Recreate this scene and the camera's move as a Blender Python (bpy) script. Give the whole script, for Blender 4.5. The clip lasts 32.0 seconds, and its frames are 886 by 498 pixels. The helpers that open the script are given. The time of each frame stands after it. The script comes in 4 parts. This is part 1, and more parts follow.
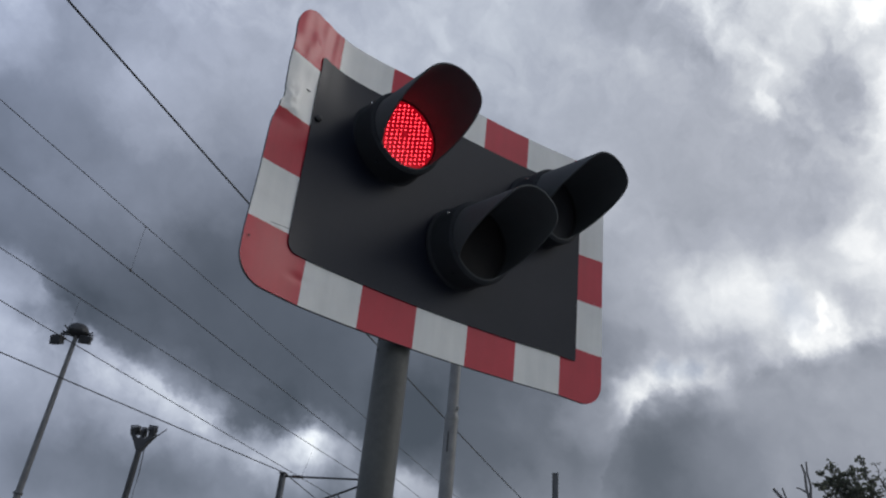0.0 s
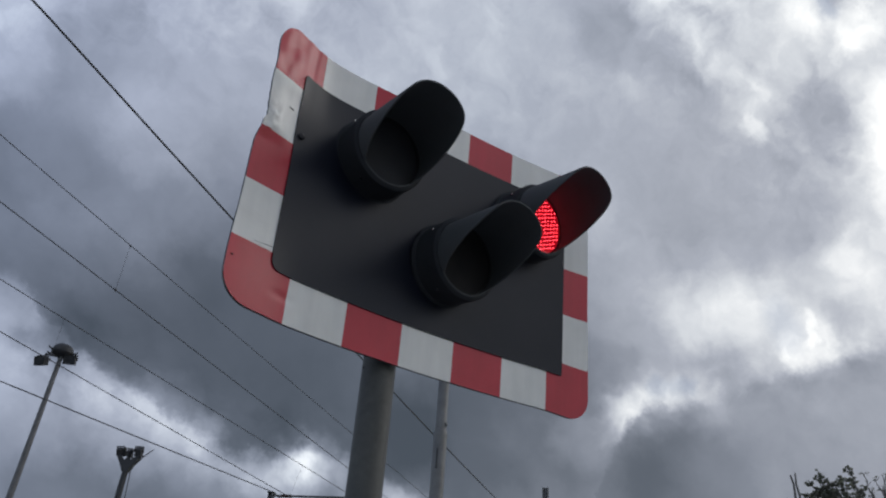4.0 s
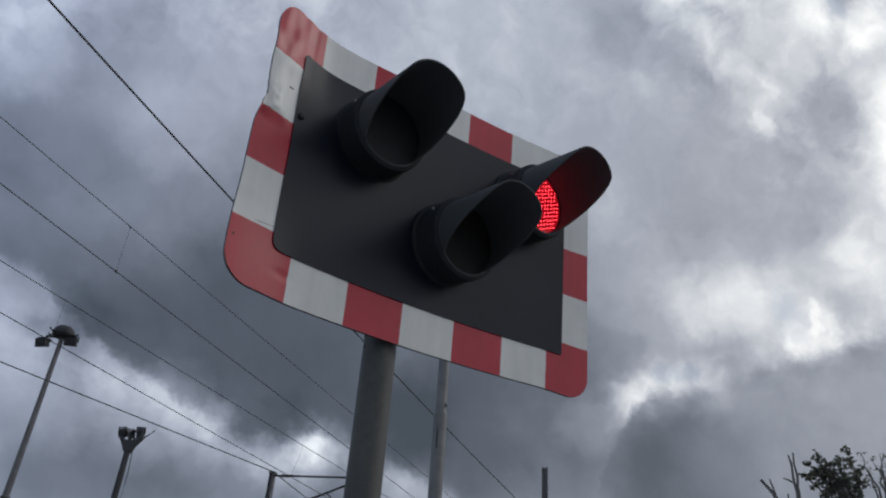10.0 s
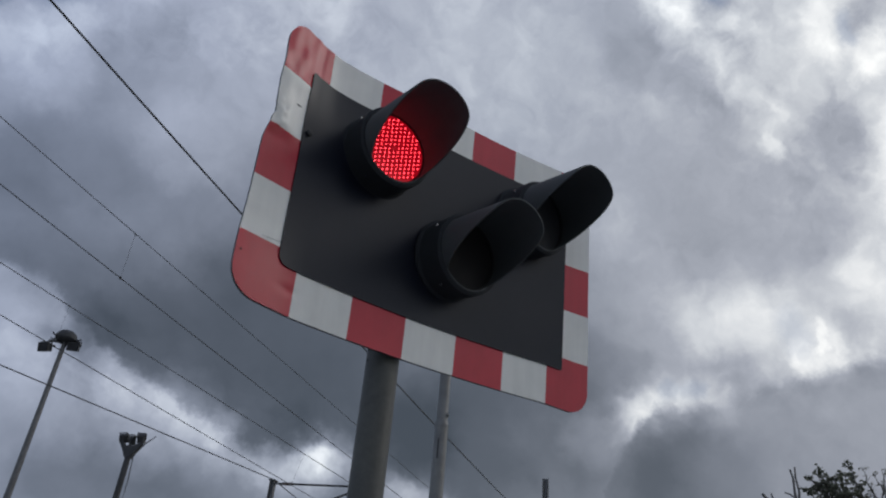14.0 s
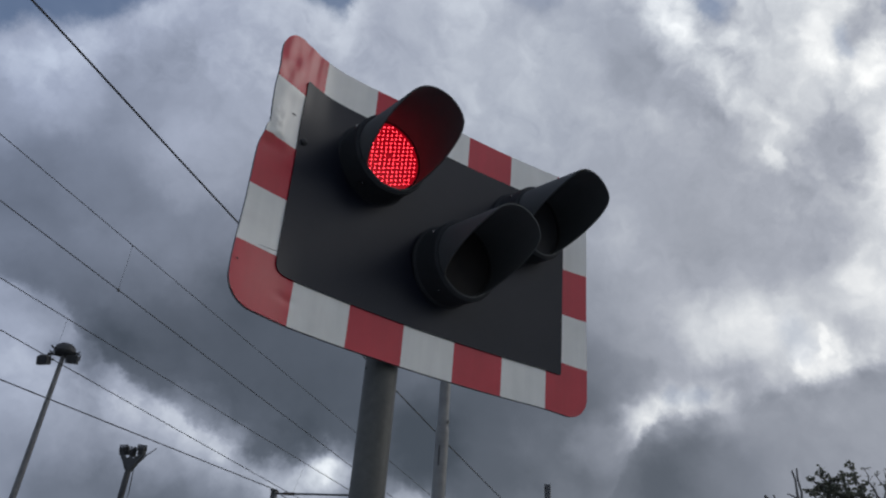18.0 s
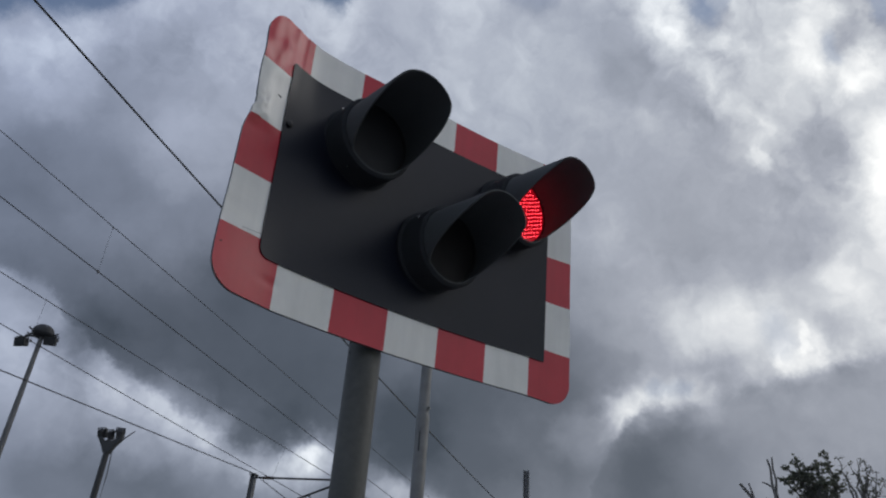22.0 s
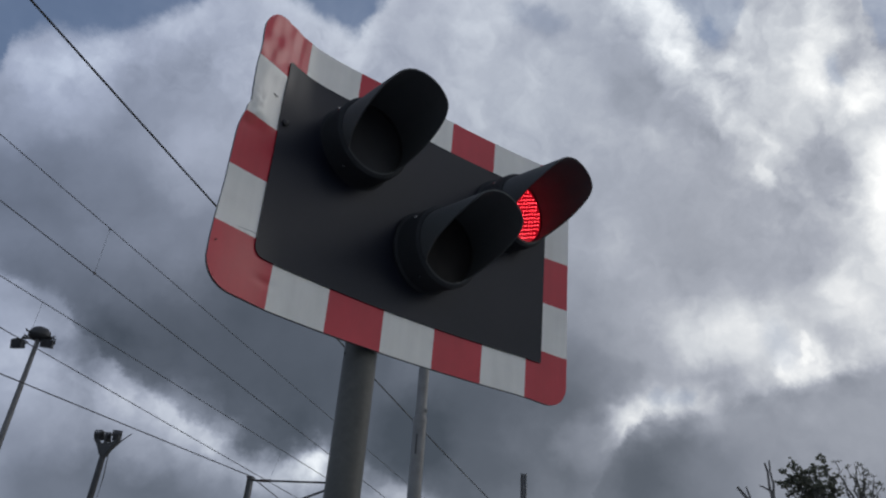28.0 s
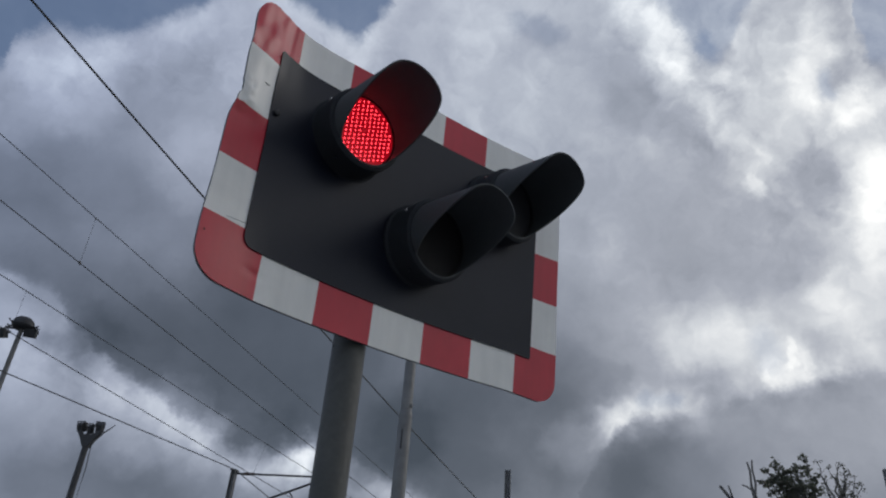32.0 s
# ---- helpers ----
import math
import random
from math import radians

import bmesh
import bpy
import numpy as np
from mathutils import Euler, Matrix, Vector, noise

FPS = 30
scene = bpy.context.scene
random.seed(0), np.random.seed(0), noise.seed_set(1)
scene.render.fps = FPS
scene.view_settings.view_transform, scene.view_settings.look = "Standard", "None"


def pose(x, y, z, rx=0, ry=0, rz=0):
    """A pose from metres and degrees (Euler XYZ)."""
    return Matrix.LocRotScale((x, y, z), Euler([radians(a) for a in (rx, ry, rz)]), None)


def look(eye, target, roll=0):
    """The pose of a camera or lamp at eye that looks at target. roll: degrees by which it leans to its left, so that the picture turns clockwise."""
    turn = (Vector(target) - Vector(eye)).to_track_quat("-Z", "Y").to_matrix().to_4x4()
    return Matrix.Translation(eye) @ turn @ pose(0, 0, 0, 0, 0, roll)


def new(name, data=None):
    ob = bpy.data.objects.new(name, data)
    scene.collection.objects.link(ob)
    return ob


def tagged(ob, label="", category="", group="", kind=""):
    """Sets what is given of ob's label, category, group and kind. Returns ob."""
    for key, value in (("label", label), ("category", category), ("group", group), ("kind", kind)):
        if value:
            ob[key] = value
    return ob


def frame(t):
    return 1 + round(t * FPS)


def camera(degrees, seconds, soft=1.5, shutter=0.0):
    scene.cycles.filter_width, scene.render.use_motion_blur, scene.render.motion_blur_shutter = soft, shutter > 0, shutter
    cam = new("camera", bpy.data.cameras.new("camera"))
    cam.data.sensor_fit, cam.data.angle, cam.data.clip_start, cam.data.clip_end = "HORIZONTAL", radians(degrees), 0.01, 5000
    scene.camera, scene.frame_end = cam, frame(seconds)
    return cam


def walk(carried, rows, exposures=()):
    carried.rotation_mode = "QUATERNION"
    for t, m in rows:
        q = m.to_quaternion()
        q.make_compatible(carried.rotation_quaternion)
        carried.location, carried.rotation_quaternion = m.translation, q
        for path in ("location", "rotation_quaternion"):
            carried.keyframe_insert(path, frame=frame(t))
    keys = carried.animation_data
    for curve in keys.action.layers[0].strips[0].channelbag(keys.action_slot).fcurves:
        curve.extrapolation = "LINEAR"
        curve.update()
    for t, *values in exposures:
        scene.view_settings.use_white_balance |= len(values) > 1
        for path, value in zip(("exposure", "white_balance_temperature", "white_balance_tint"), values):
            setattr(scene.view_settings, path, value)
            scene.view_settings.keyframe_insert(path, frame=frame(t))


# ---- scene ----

# ---- camera ----
PATH = [
    (0.0, -0.9726, -1.3328, 1.6050, 123.064, -4.822, -38.682),
    (0.5, -0.9660, -1.3290, 1.6052, 123.201, -4.718, -39.072),
    (1.0, -0.9576, -1.3212, 1.6076, 123.446, -4.396, -39.605),
    (1.5, -0.9584, -1.3214, 1.6080, 123.608, -4.220, -39.817),
    (2.0, -0.9656, -1.3257, 1.6076, 123.820, -4.385, -39.707),
    (2.5, -0.9701, -1.3328, 1.6063, 123.869, -4.479, -39.574),
    (4.5, -0.9688, -1.3411, 1.6076, 124.287, -3.584, -38.912),
    (5.0, -0.9725, -1.3494, 1.6055, 124.568, -3.817, -38.565),
    (5.5, -0.9758, -1.3531, 1.6054, 125.044, -3.841, -38.176),
    (6.0, -0.9734, -1.3492, 1.6057, 124.799, -4.068, -38.297),
    (6.5, -0.9739, -1.3459, 1.6034, 124.493, -4.187, -38.393),
    (7.0, -0.9736, -1.3455, 1.6017, 124.618, -4.323, -38.946),
    (7.5, -0.9706, -1.3425, 1.6047, 124.696, -3.981, -39.424),
    (8.0, -0.9653, -1.3406, 1.6057, 124.335, -3.645, -39.753),
    (8.5, -0.9609, -1.3351, 1.6058, 123.795, -3.432, -39.688),
    (9.0, -0.9626, -1.3349, 1.6044, 123.131, -3.573, -39.439),
    (9.5, -0.9652, -1.3373, 1.6015, 122.842, -3.657, -39.122),
    (10.0, -0.9708, -1.3385, 1.6002, 122.877, -3.725, -39.053),
    (10.5, -0.9783, -1.3465, 1.6000, 122.903, -3.919, -39.097),
    (11.0, -0.9858, -1.3564, 1.6008, 123.518, -3.960, -39.025),
    (11.5, -0.9898, -1.3618, 1.5964, 123.370, -3.977, -39.156),
    (12.0, -0.9886, -1.3588, 1.5972, 123.292, -3.997, -39.420),
    (12.5, -0.9858, -1.3530, 1.5977, 123.414, -3.986, -39.608),
    (13.0, -0.9882, -1.3559, 1.5976, 123.653, -4.192, -39.405),
    (13.5, -0.9895, -1.3592, 1.5984, 123.701, -4.240, -39.230),
    (14.0, -0.9926, -1.3656, 1.5975, 123.522, -4.397, -39.229),
    (14.5, -0.9963, -1.3678, 1.5977, 124.000, -4.469, -38.913),
    (16.5, -0.9951, -1.3738, 1.5947, 123.363, -4.076, -38.431),
    (17.0, -0.9925, -1.3710, 1.5979, 123.484, -3.627, -38.019),
    (17.5, -0.9919, -1.3714, 1.5972, 123.708, -3.583, -38.453),
    (18.0, -0.9896, -1.3659, 1.5985, 123.963, -3.553, -38.828),
    (18.5, -0.9849, -1.3584, 1.5977, 123.533, -3.770, -39.387),
    (19.0, -0.9810, -1.3508, 1.5972, 122.501, -3.774, -39.784),
    (19.5, -0.9853, -1.3496, 1.5968, 122.719, -3.876, -39.745),
    (20.0, -0.9858, -1.3488, 1.5990, 122.732, -3.660, -40.055),
    (20.5, -0.9863, -1.3479, 1.6007, 123.455, -3.415, -40.384),
    (21.0, -0.9862, -1.3507, 1.6002, 123.427, -3.381, -40.639),
    (21.5, -0.9901, -1.3563, 1.5991, 123.452, -3.658, -40.477),
    (22.0, -0.9899, -1.3570, 1.5991, 123.115, -3.588, -40.331),
    (22.5, -0.9912, -1.3556, 1.5993, 123.235, -3.527, -40.293),
    (23.0, -0.9901, -1.3570, 1.5990, 123.414, -3.549, -40.126),
    (23.5, -0.9898, -1.3588, 1.5985, 123.454, -3.432, -40.048),
    (24.0, -0.9845, -1.3539, 1.5992, 123.120, -3.274, -40.280),
    (24.5, -0.9811, -1.3477, 1.5994, 122.924, -3.358, -40.358),
    (25.0, -0.9761, -1.3384, 1.6004, 122.633, -3.634, -40.208),
    (25.5, -0.9734, -1.3308, 1.6016, 122.917, -3.637, -40.458),
    (27.5, -0.9783, -1.3437, 1.6013, 122.751, -3.652, -40.604),
    (28.0, -0.9800, -1.3497, 1.5996, 123.335, -3.592, -40.524),
    (28.5, -0.9831, -1.3540, 1.6006, 124.039, -3.515, -40.375),
    (29.0, -0.9809, -1.3543, 1.6011, 124.164, -3.322, -40.432),
    (29.5, -0.9783, -1.3496, 1.6014, 123.826, -3.534, -40.706),
    (30.0, -0.9762, -1.3441, 1.6018, 123.665, -3.626, -40.885),
    (30.5, -0.9758, -1.3413, 1.6016, 123.548, -3.598, -41.185),
    (31.0, -0.9758, -1.3382, 1.6010, 123.468, -3.695, -41.578),
    (31.5, -0.9749, -1.3341, 1.6025, 123.263, -3.751, -41.596),
    (32.0, -0.9763, -1.3342, 1.6021, 123.122, -3.886, -41.762),
]
cam = camera(57.5, 32.0, soft=2.2)
walk(cam, [(t, pose(x, y, z, rx, ry, rz)) for t, x, y, z, rx, ry, rz in PATH],
     exposures=[(0.0, 0.27), (2.5, 0.26), (5.0, 0.21), (10.0, 0.14), (19.0, 0.12), (32.0, 0.12)])

# ---- world, sun ----
SUN_EL, SUN_AZ = radians(33), radians(115)
world = bpy.data.worlds.new("sky")
scene.world = world
world.use_nodes = True
wt = world.node_tree
sky = wt.nodes.new("ShaderNodeTexSky")
sky.sky_type = "NISHITA"
sky.sun_disc = False
sky.sun_elevation, sky.sun_rotation = SUN_EL, SUN_AZ
sky.dust_density, sky.ozone_density = 0.4, 2.5
wt.nodes["Background"].inputs["Strength"].default_value = 0.09
wt.links.new(sky.outputs["Color"], wt.nodes["Background"].inputs["Color"])
sun = new("sun", bpy.data.lights.new("sun", "SUN"))
sun.data.energy, sun.data.angle, sun.data.color = 0.85, radians(34), (1.0, 0.95, 0.88)
sun_way = Vector((math.sin(SUN_AZ) * math.cos(SUN_EL), math.cos(SUN_AZ) * math.cos(SUN_EL), math.sin(SUN_EL)))
sun.matrix_basis = look((0, 0, 60), Vector((0, 0, 60)) - sun_way)


# ---- materials ----
class Mat:
    """A small builder for node materials."""

    def __init__(self, name):
        self.m = bpy.data.materials.new(name)
        self.m.use_nodes = True
        self.t = self.m.node_tree
        self.bsdf = self.t.nodes["Principled BSDF"]
        self.out = self.t.nodes["Material Output"]

    def n(self, kind, **kw):
        node = self.t.nodes.new("ShaderNode" + kind)
        for k, v in kw.items():
            setattr(node, k, v)
        return node

    def link(self, a, b):
        self.t.links.new(a, b)

    def coords(self):
        return self.n("TexCoord").outputs["Object"]

    def noise(self, vec, scale, detail=4.0, rough=0.55, distort=0.0):
        node = self.n("TexNoise")
        node.inputs["Scale"].default_value = scale
        node.inputs["Detail"].default_value = detail
        node.inputs["Roughness"].default_value = rough
        node.inputs["Distortion"].default_value = distort
        self.link(vec, node.inputs["Vector"])
        return node

    def ramp(self, fac, stops):
        node = self.n("ValToRGB")
        el = node.color_ramp.elements
        while len(el) < len(stops):
            el.new(0.5)
        for e, (p, c) in zip(el, stops):
            e.position, e.color = p, (*c, 1)
        self.link(fac, node.inputs["Fac"])
        return node.outputs["Color"]

    def math(self, op, a, b=None, c=None, clamp=False):
        node = self.n("Math", operation=op, use_clamp=clamp)
        for i, v in enumerate((a, b, c)):
            if v is None:
                continue
            if isinstance(v, (int, float)):
                node.inputs[i].default_value = v
            else:
                self.link(v, node.inputs[i])
        return node.outputs[0]

    def vec(self, op, a, b=None):
        node = self.n("VectorMath", operation=op)
        for i, v in enumerate((a, b)):
            if v is None:
                continue
            if isinstance(v, (tuple, list, Vector)):
                node.inputs[i].default_value = v
            else:
                self.link(v, node.inputs[i])
        return node

    def set(self, **kw):
        for k, v in kw.items():
            sock = self.bsdf.inputs[k.replace("_", " ")]
            if hasattr(v, "is_linked"):
                self.link(v, sock)
            elif isinstance(v, (tuple, list)):
                sock.default_value = (*v, 1) if len(v) == 3 else v
            else:
                sock.default_value = v

    def bump(self, height, strength=0.3, distance=0.002):
        b = self.n("Bump")
        b.inputs["Strength"].default_value = strength
        b.inputs["Distance"].default_value = distance
        self.link(height, b.inputs["Height"])
        self.link(b.outputs["Normal"], self.bsdf.inputs["Normal"])


def surface(name, dark, light, scale, rough=0.6, metal=0.0, fine=60.0, bump=0.3, dist=0.001, spec=0.5, coat=0.0, rough_var=0.12):
    """A surface with large stains, fine grain, relief and uneven gloss."""
    k = Mat(name)
    co = k.coords()
    big = k.noise(co, scale, 5.0, 0.6, 0.4)
    small = k.noise(co, scale * fine / 6.0, 4.0, 0.7)
    mix = k.math("MULTIPLY_ADD", small.outputs["Fac"], 0.35, k.math("MULTIPLY", big.outputs["Fac"], 0.65))
    col = k.ramp(mix, [(0.34, dark), (0.66, light)])
    k.set(Base_Color=col, Metallic=metal, Specular_IOR_Level=spec, Coat_Weight=coat)
    r = k.math("MULTIPLY_ADD", big.outputs["Fac"], rough_var * 2, rough - rough_var, clamp=True)
    k.set(Roughness=r)
    k.bump(small.outputs["Fac"], bump, dist)
    return k.m


def sheeting(name, dark, light):
    """Reflective sign sheeting: semi-gloss, faint cells, rain streaks and dirt."""
    k = Mat(name)
    co = k.coords()
    sep = k.n("Mapping")
    sep.inputs["Scale"].default_value = (26.0, 26.0, 2.2)
    k.link(co, sep.inputs["Vector"])
    streak = k.noise(sep.outputs["Vector"], 1.0, 4.0, 0.6)
    blot = k.noise(co, 7.0, 5.0, 0.65, 0.5)
    mix = k.math("MULTIPLY_ADD", streak.outputs["Fac"], 0.45, k.math("MULTIPLY", blot.outputs["Fac"], 0.55))
    k.set(Base_Color=k.ramp(mix, [(0.32, dark), (0.62, light)]), Roughness=k.math("MULTIPLY_ADD", blot.outputs["Fac"], 0.2, 0.22), Specular_IOR_Level=0.55, Coat_Weight=0.08, Coat_Roughness=0.15)
    wav = k.noise(co, 5.0, 3.0, 0.5)
    k.bump(wav.outputs["Fac"], 0.25, 0.012)
    return k.m


M_RED = sheeting("red sheeting", (0.40, 0.0075, 0.024), (0.50, 0.011, 0.034))
M_WHITE = sheeting("white sheeting", (0.66, 0.665, 0.66), (0.78, 0.78, 0.77))
M_ALU = surface("oxidised aluminium", (0.05, 0.05, 0.055), (0.10, 0.10, 0.105), 9, 0.6, 0.3)
M_PANEL = surface("matt black panel paint", (0.007, 0.009, 0.017), (0.011, 0.013, 0.023), 6, 0.36, fine=90, bump=0.10, dist=0.0004, spec=0.29)
M_HOUSING = surface("black lamp housing", (0.024, 0.027, 0.032), (0.034, 0.037, 0.043), 9, 0.7, fine=80, bump=0.15, dist=0.0005, spec=0.08)
M_HOOD = surface("black hood plastic", (0.042, 0.048, 0.054), (0.057, 0.064, 0.071), 11, 0.8, fine=80, bump=0.2, dist=0.0005)
M_RUBBER = surface("black rubber gasket", (0.012, 0.012, 0.013), (0.022, 0.022, 0.023), 20, 0.7)
M_LENS_R = surface("unlit red lens", (0.032, 0.033, 0.038), (0.040, 0.041, 0.047), 30, 0.6, spec=0.2)
M_LENS_A = surface("unlit amber lens", (0.024, 0.023, 0.025), (0.032, 0.030, 0.031), 30, 0.6, spec=0.1)
M_GALV = surface("weathered galvanised steel", (0.040, 0.042, 0.041), (0.082, 0.084, 0.080), 5, 0.62, 0.2, fine=70, bump=0.3)
M_GALV_PALE = surface("pale galvanised steel", (0.10, 0.103, 0.105), (0.18, 0.183, 0.186), 5, 0.5, 0.35, fine=70)
M_DARK_STEEL = surface("dark painted steel", (0.022, 0.024, 0.028), (0.045, 0.047, 0.053), 3, 0.6, 0.2)
M_MAST = surface("grey mast steel", (0.075, 0.078, 0.084), (0.145, 0.148, 0.156), 2, 0.6, 0.2)
M_WIRE = surface("weathered copper wire", (0.028, 0.03, 0.034), (0.055, 0.058, 0.062), 4, 0.5, 0.4)
M_BOLT = surface("dull steel bolt", (0.02, 0.02, 0.023), (0.05, 0.05, 0.054), 60, 0.45, 0.6)
M_SCREW = surface("bright steel screw", (0.45, 0.45, 0.46), (0.60, 0.60, 0.61), 80, 0.25, 1.0)
M_INSUL = surface("brown porcelain insulator", (0.03, 0.018, 0.014), (0.06, 0.035, 0.026), 8, 0.25)
M_GLASS_DARK = surface("unlit lamp glass", (0.02, 0.022, 0.026), (0.035, 0.038, 0.044), 4, 0.2)
M_BARK = surface("dead grey bark", (0.085, 0.082, 0.08), (0.15, 0.145, 0.14), 6, 0.9, bump=0.8, dist=0.01)
M_GROUND = surface("worn asphalt and verge", (0.16, 0.161, 0.160), (0.23, 0.23, 0.228), 0.4, 0.9, fine=200, bump=0.6, dist=0.004)


def leaf_material():
    k = Mat("hawthorn leaves")
    info = k.n("NewGeometry")
    col = k.ramp(info.outputs["Random Per Island"], [(0.0, (0.090, 0.100, 0.074)), (0.6, (0.120, 0.130, 0.098)), (1.0, (0.16, 0.158, 0.122))])
    k.set(Base_Color=col, Roughness=0.6)
    thin = k.n("BsdfTranslucent")
    k.link(col, thin.inputs["Color"])
    mix = k.n("MixShader")
    mix.inputs[0].default_value = 0.55
    k.link(k.bsdf.outputs[0], mix.inputs[1])
    k.link(thin.outputs[0], mix.inputs[2])
    k.link(mix.outputs[0], k.out.inputs["Surface"])
    return k.m


M_LEAF = leaf_material()


def glow(name, colour, strength):
    k = Mat(name)
    k.set(Base_Color=(0.2, 0.01, 0.015), Emission_Color=colour, Emission_Strength=strength, Roughness=0.35)
    return k.m


M_GLOW = glow("lit red diffuser", (1.0, 0.004, 0.024), 0.24)
M_LED = glow("lit red diode", (1.0, 0.05, 0.072), 5.2)


# ---- sky of clouds ----
EYE = Vector((-0.981, -1.351, 1.597))
RIGHT = Vector((0.767, -0.639, 0.066))
UP = Vector((-0.386, -0.377, 0.842))
AHEAD = Vector((0.512, 0.671, 0.536))


def heading(u, v):
    """A way into the sky, u to the right and v up, as tangents from the middle of the view."""
    return (AHEAD + RIGHT * u + UP * v).normalized()


def cloud_material():
    k = Mat("broken grey cloud")
    k.t.nodes.remove(k.bsdf)
    way = k.vec("NORMALIZE", k.coords()).outputs[0]
    warp_a = k.noise(way, 5.0, 5.0, 0.6)
    warp_b = k.noise(way, 22.0, 8.0, 0.56)

    def shift(source, by):
        node = k.vec("SCALE", k.vec("SUBTRACT", source.outputs["Color"], (0.5, 0.5, 0.5)).outputs[0])
        node.inputs["Scale"].default_value = by
        return node.outputs[0]

    bent = k.vec("ADD", k.vec("ADD", way, shift(warp_a, 0.055)).outputs[0], shift(warp_b, 0.055)).outputs[0]
    # crisper, smaller warp for the outlines of the banks
    warp_c = k.noise(way, 38.0, 8.0, 0.66)
    curl = k.vec("ADD", k.vec("ADD", way, shift(warp_b, 0.018)).outputs[0], shift(warp_c, 0.028)).outputs[0]

    def plane(vector):
        deep = k.vec("DOT_PRODUCT", vector, AHEAD).outputs["Value"]
        return [k.math("DIVIDE", k.vec("DOT_PRODUCT", vector, axis).outputs["Value"], k.math("MAXIMUM", deep, 0.05)) for axis in (RIGHT, UP)]

    cu, cv = plane(curl)
    flat = k.n("CombineXYZ")
    k.link(cu, flat.inputs[0])
    k.link(cv, flat.inputs[1])
    flat = flat.outputs[0]

    def span(value, lo, hi, to_lo, to_hi):
        mr = k.n("MapRange", interpolation_type="SMOOTHSTEP")
        for key, v in (("From Min", lo), ("From Max", hi), ("To Min", to_lo), ("To Max", to_hi)):
            mr.inputs[key].default_value = v
        k.link(value, mr.inputs["Value"])
        return mr.outputs["Result"]

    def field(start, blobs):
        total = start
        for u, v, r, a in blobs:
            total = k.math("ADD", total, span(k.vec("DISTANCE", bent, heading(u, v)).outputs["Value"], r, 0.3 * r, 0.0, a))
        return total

    def strokes(start, lines, hard=0.25):
        """Soft streaks from one place to another."""
        total = start
        for u0, v0, u1, v1, r, a in lines:
            way_on = Vector((u1 - u0, v1 - v0, 0))
            rel = k.vec("SUBTRACT", flat, (u0, v0, 0)).outputs[0]
            along = k.math("MULTIPLY", k.vec("DOT_PRODUCT", rel, way_on / way_on.length_squared).outputs["Value"], 1.0, clamp=True)
            foot = k.vec("SCALE", tuple(way_on))
            k.link(along, foot.inputs["Scale"])
            total = k.math("ADD", total, span(k.vec("DISTANCE", rel, foot.outputs[0]).outputs["Value"], r, hard * r, 0.0, a))
        return total

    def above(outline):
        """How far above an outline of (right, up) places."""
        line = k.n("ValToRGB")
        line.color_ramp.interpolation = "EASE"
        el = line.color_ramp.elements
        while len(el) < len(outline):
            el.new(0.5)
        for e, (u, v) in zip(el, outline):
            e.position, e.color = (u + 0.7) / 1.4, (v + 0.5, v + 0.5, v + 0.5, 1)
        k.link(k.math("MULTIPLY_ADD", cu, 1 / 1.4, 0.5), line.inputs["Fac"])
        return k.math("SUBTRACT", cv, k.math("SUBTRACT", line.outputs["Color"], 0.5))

    patch = k.noise(way, 11.0, 4.0, 0.5)
    ragged = span(patch.outputs["Fac"], 0.34, 0.62, 0.30, 1.0)
    fine = k.noise(way, 10.0, 7.0, 0.52, 0.15)
    puff = k.noise(way, 4.0, 8.0, 0.55, 0.2)
    base = k.math("MULTIPLY_ADD", fine.outputs["Fac"], 0.09, k.math("MULTIPLY_ADD", puff.outputs["Fac"], 0.11, 0.54 - 0.10))

    def glare(way_to, low, high, lift):
        return span(k.vec("DOT_PRODUCT", way, way_to).outputs["Value"], low, high, 0.0, lift)

    # thinner, brighter cloud towards the hidden sun
    base = k.math("ADD", base, glare(sun_way, 0.90, 0.985, 0.45))
    # unseen cloud behind the camera is brightened to light the board's front
    base = k.math("ADD", base, glare(-AHEAD, -0.35, 0.5, 0.13))
    total = base
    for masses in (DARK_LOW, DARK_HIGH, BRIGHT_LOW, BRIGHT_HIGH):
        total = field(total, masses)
    for lines in (HIGH_STREAKS, LOW_STREAKS, DARK_STREAKS):
        total = strokes(total, lines)

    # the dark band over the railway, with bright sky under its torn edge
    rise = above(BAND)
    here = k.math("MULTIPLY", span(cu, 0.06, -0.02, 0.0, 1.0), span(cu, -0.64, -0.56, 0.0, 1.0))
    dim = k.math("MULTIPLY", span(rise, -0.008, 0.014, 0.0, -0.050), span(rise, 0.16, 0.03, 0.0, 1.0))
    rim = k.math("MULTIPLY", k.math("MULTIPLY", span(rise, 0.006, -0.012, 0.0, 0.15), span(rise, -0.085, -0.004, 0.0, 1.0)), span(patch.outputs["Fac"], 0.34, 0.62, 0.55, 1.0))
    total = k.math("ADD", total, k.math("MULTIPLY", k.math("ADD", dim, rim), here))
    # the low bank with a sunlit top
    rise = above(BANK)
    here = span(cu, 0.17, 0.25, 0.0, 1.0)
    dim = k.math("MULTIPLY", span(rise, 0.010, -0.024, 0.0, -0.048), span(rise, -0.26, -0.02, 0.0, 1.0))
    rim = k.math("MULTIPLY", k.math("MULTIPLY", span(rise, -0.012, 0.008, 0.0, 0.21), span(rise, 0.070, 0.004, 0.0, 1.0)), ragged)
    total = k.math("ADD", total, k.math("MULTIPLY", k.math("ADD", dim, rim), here))
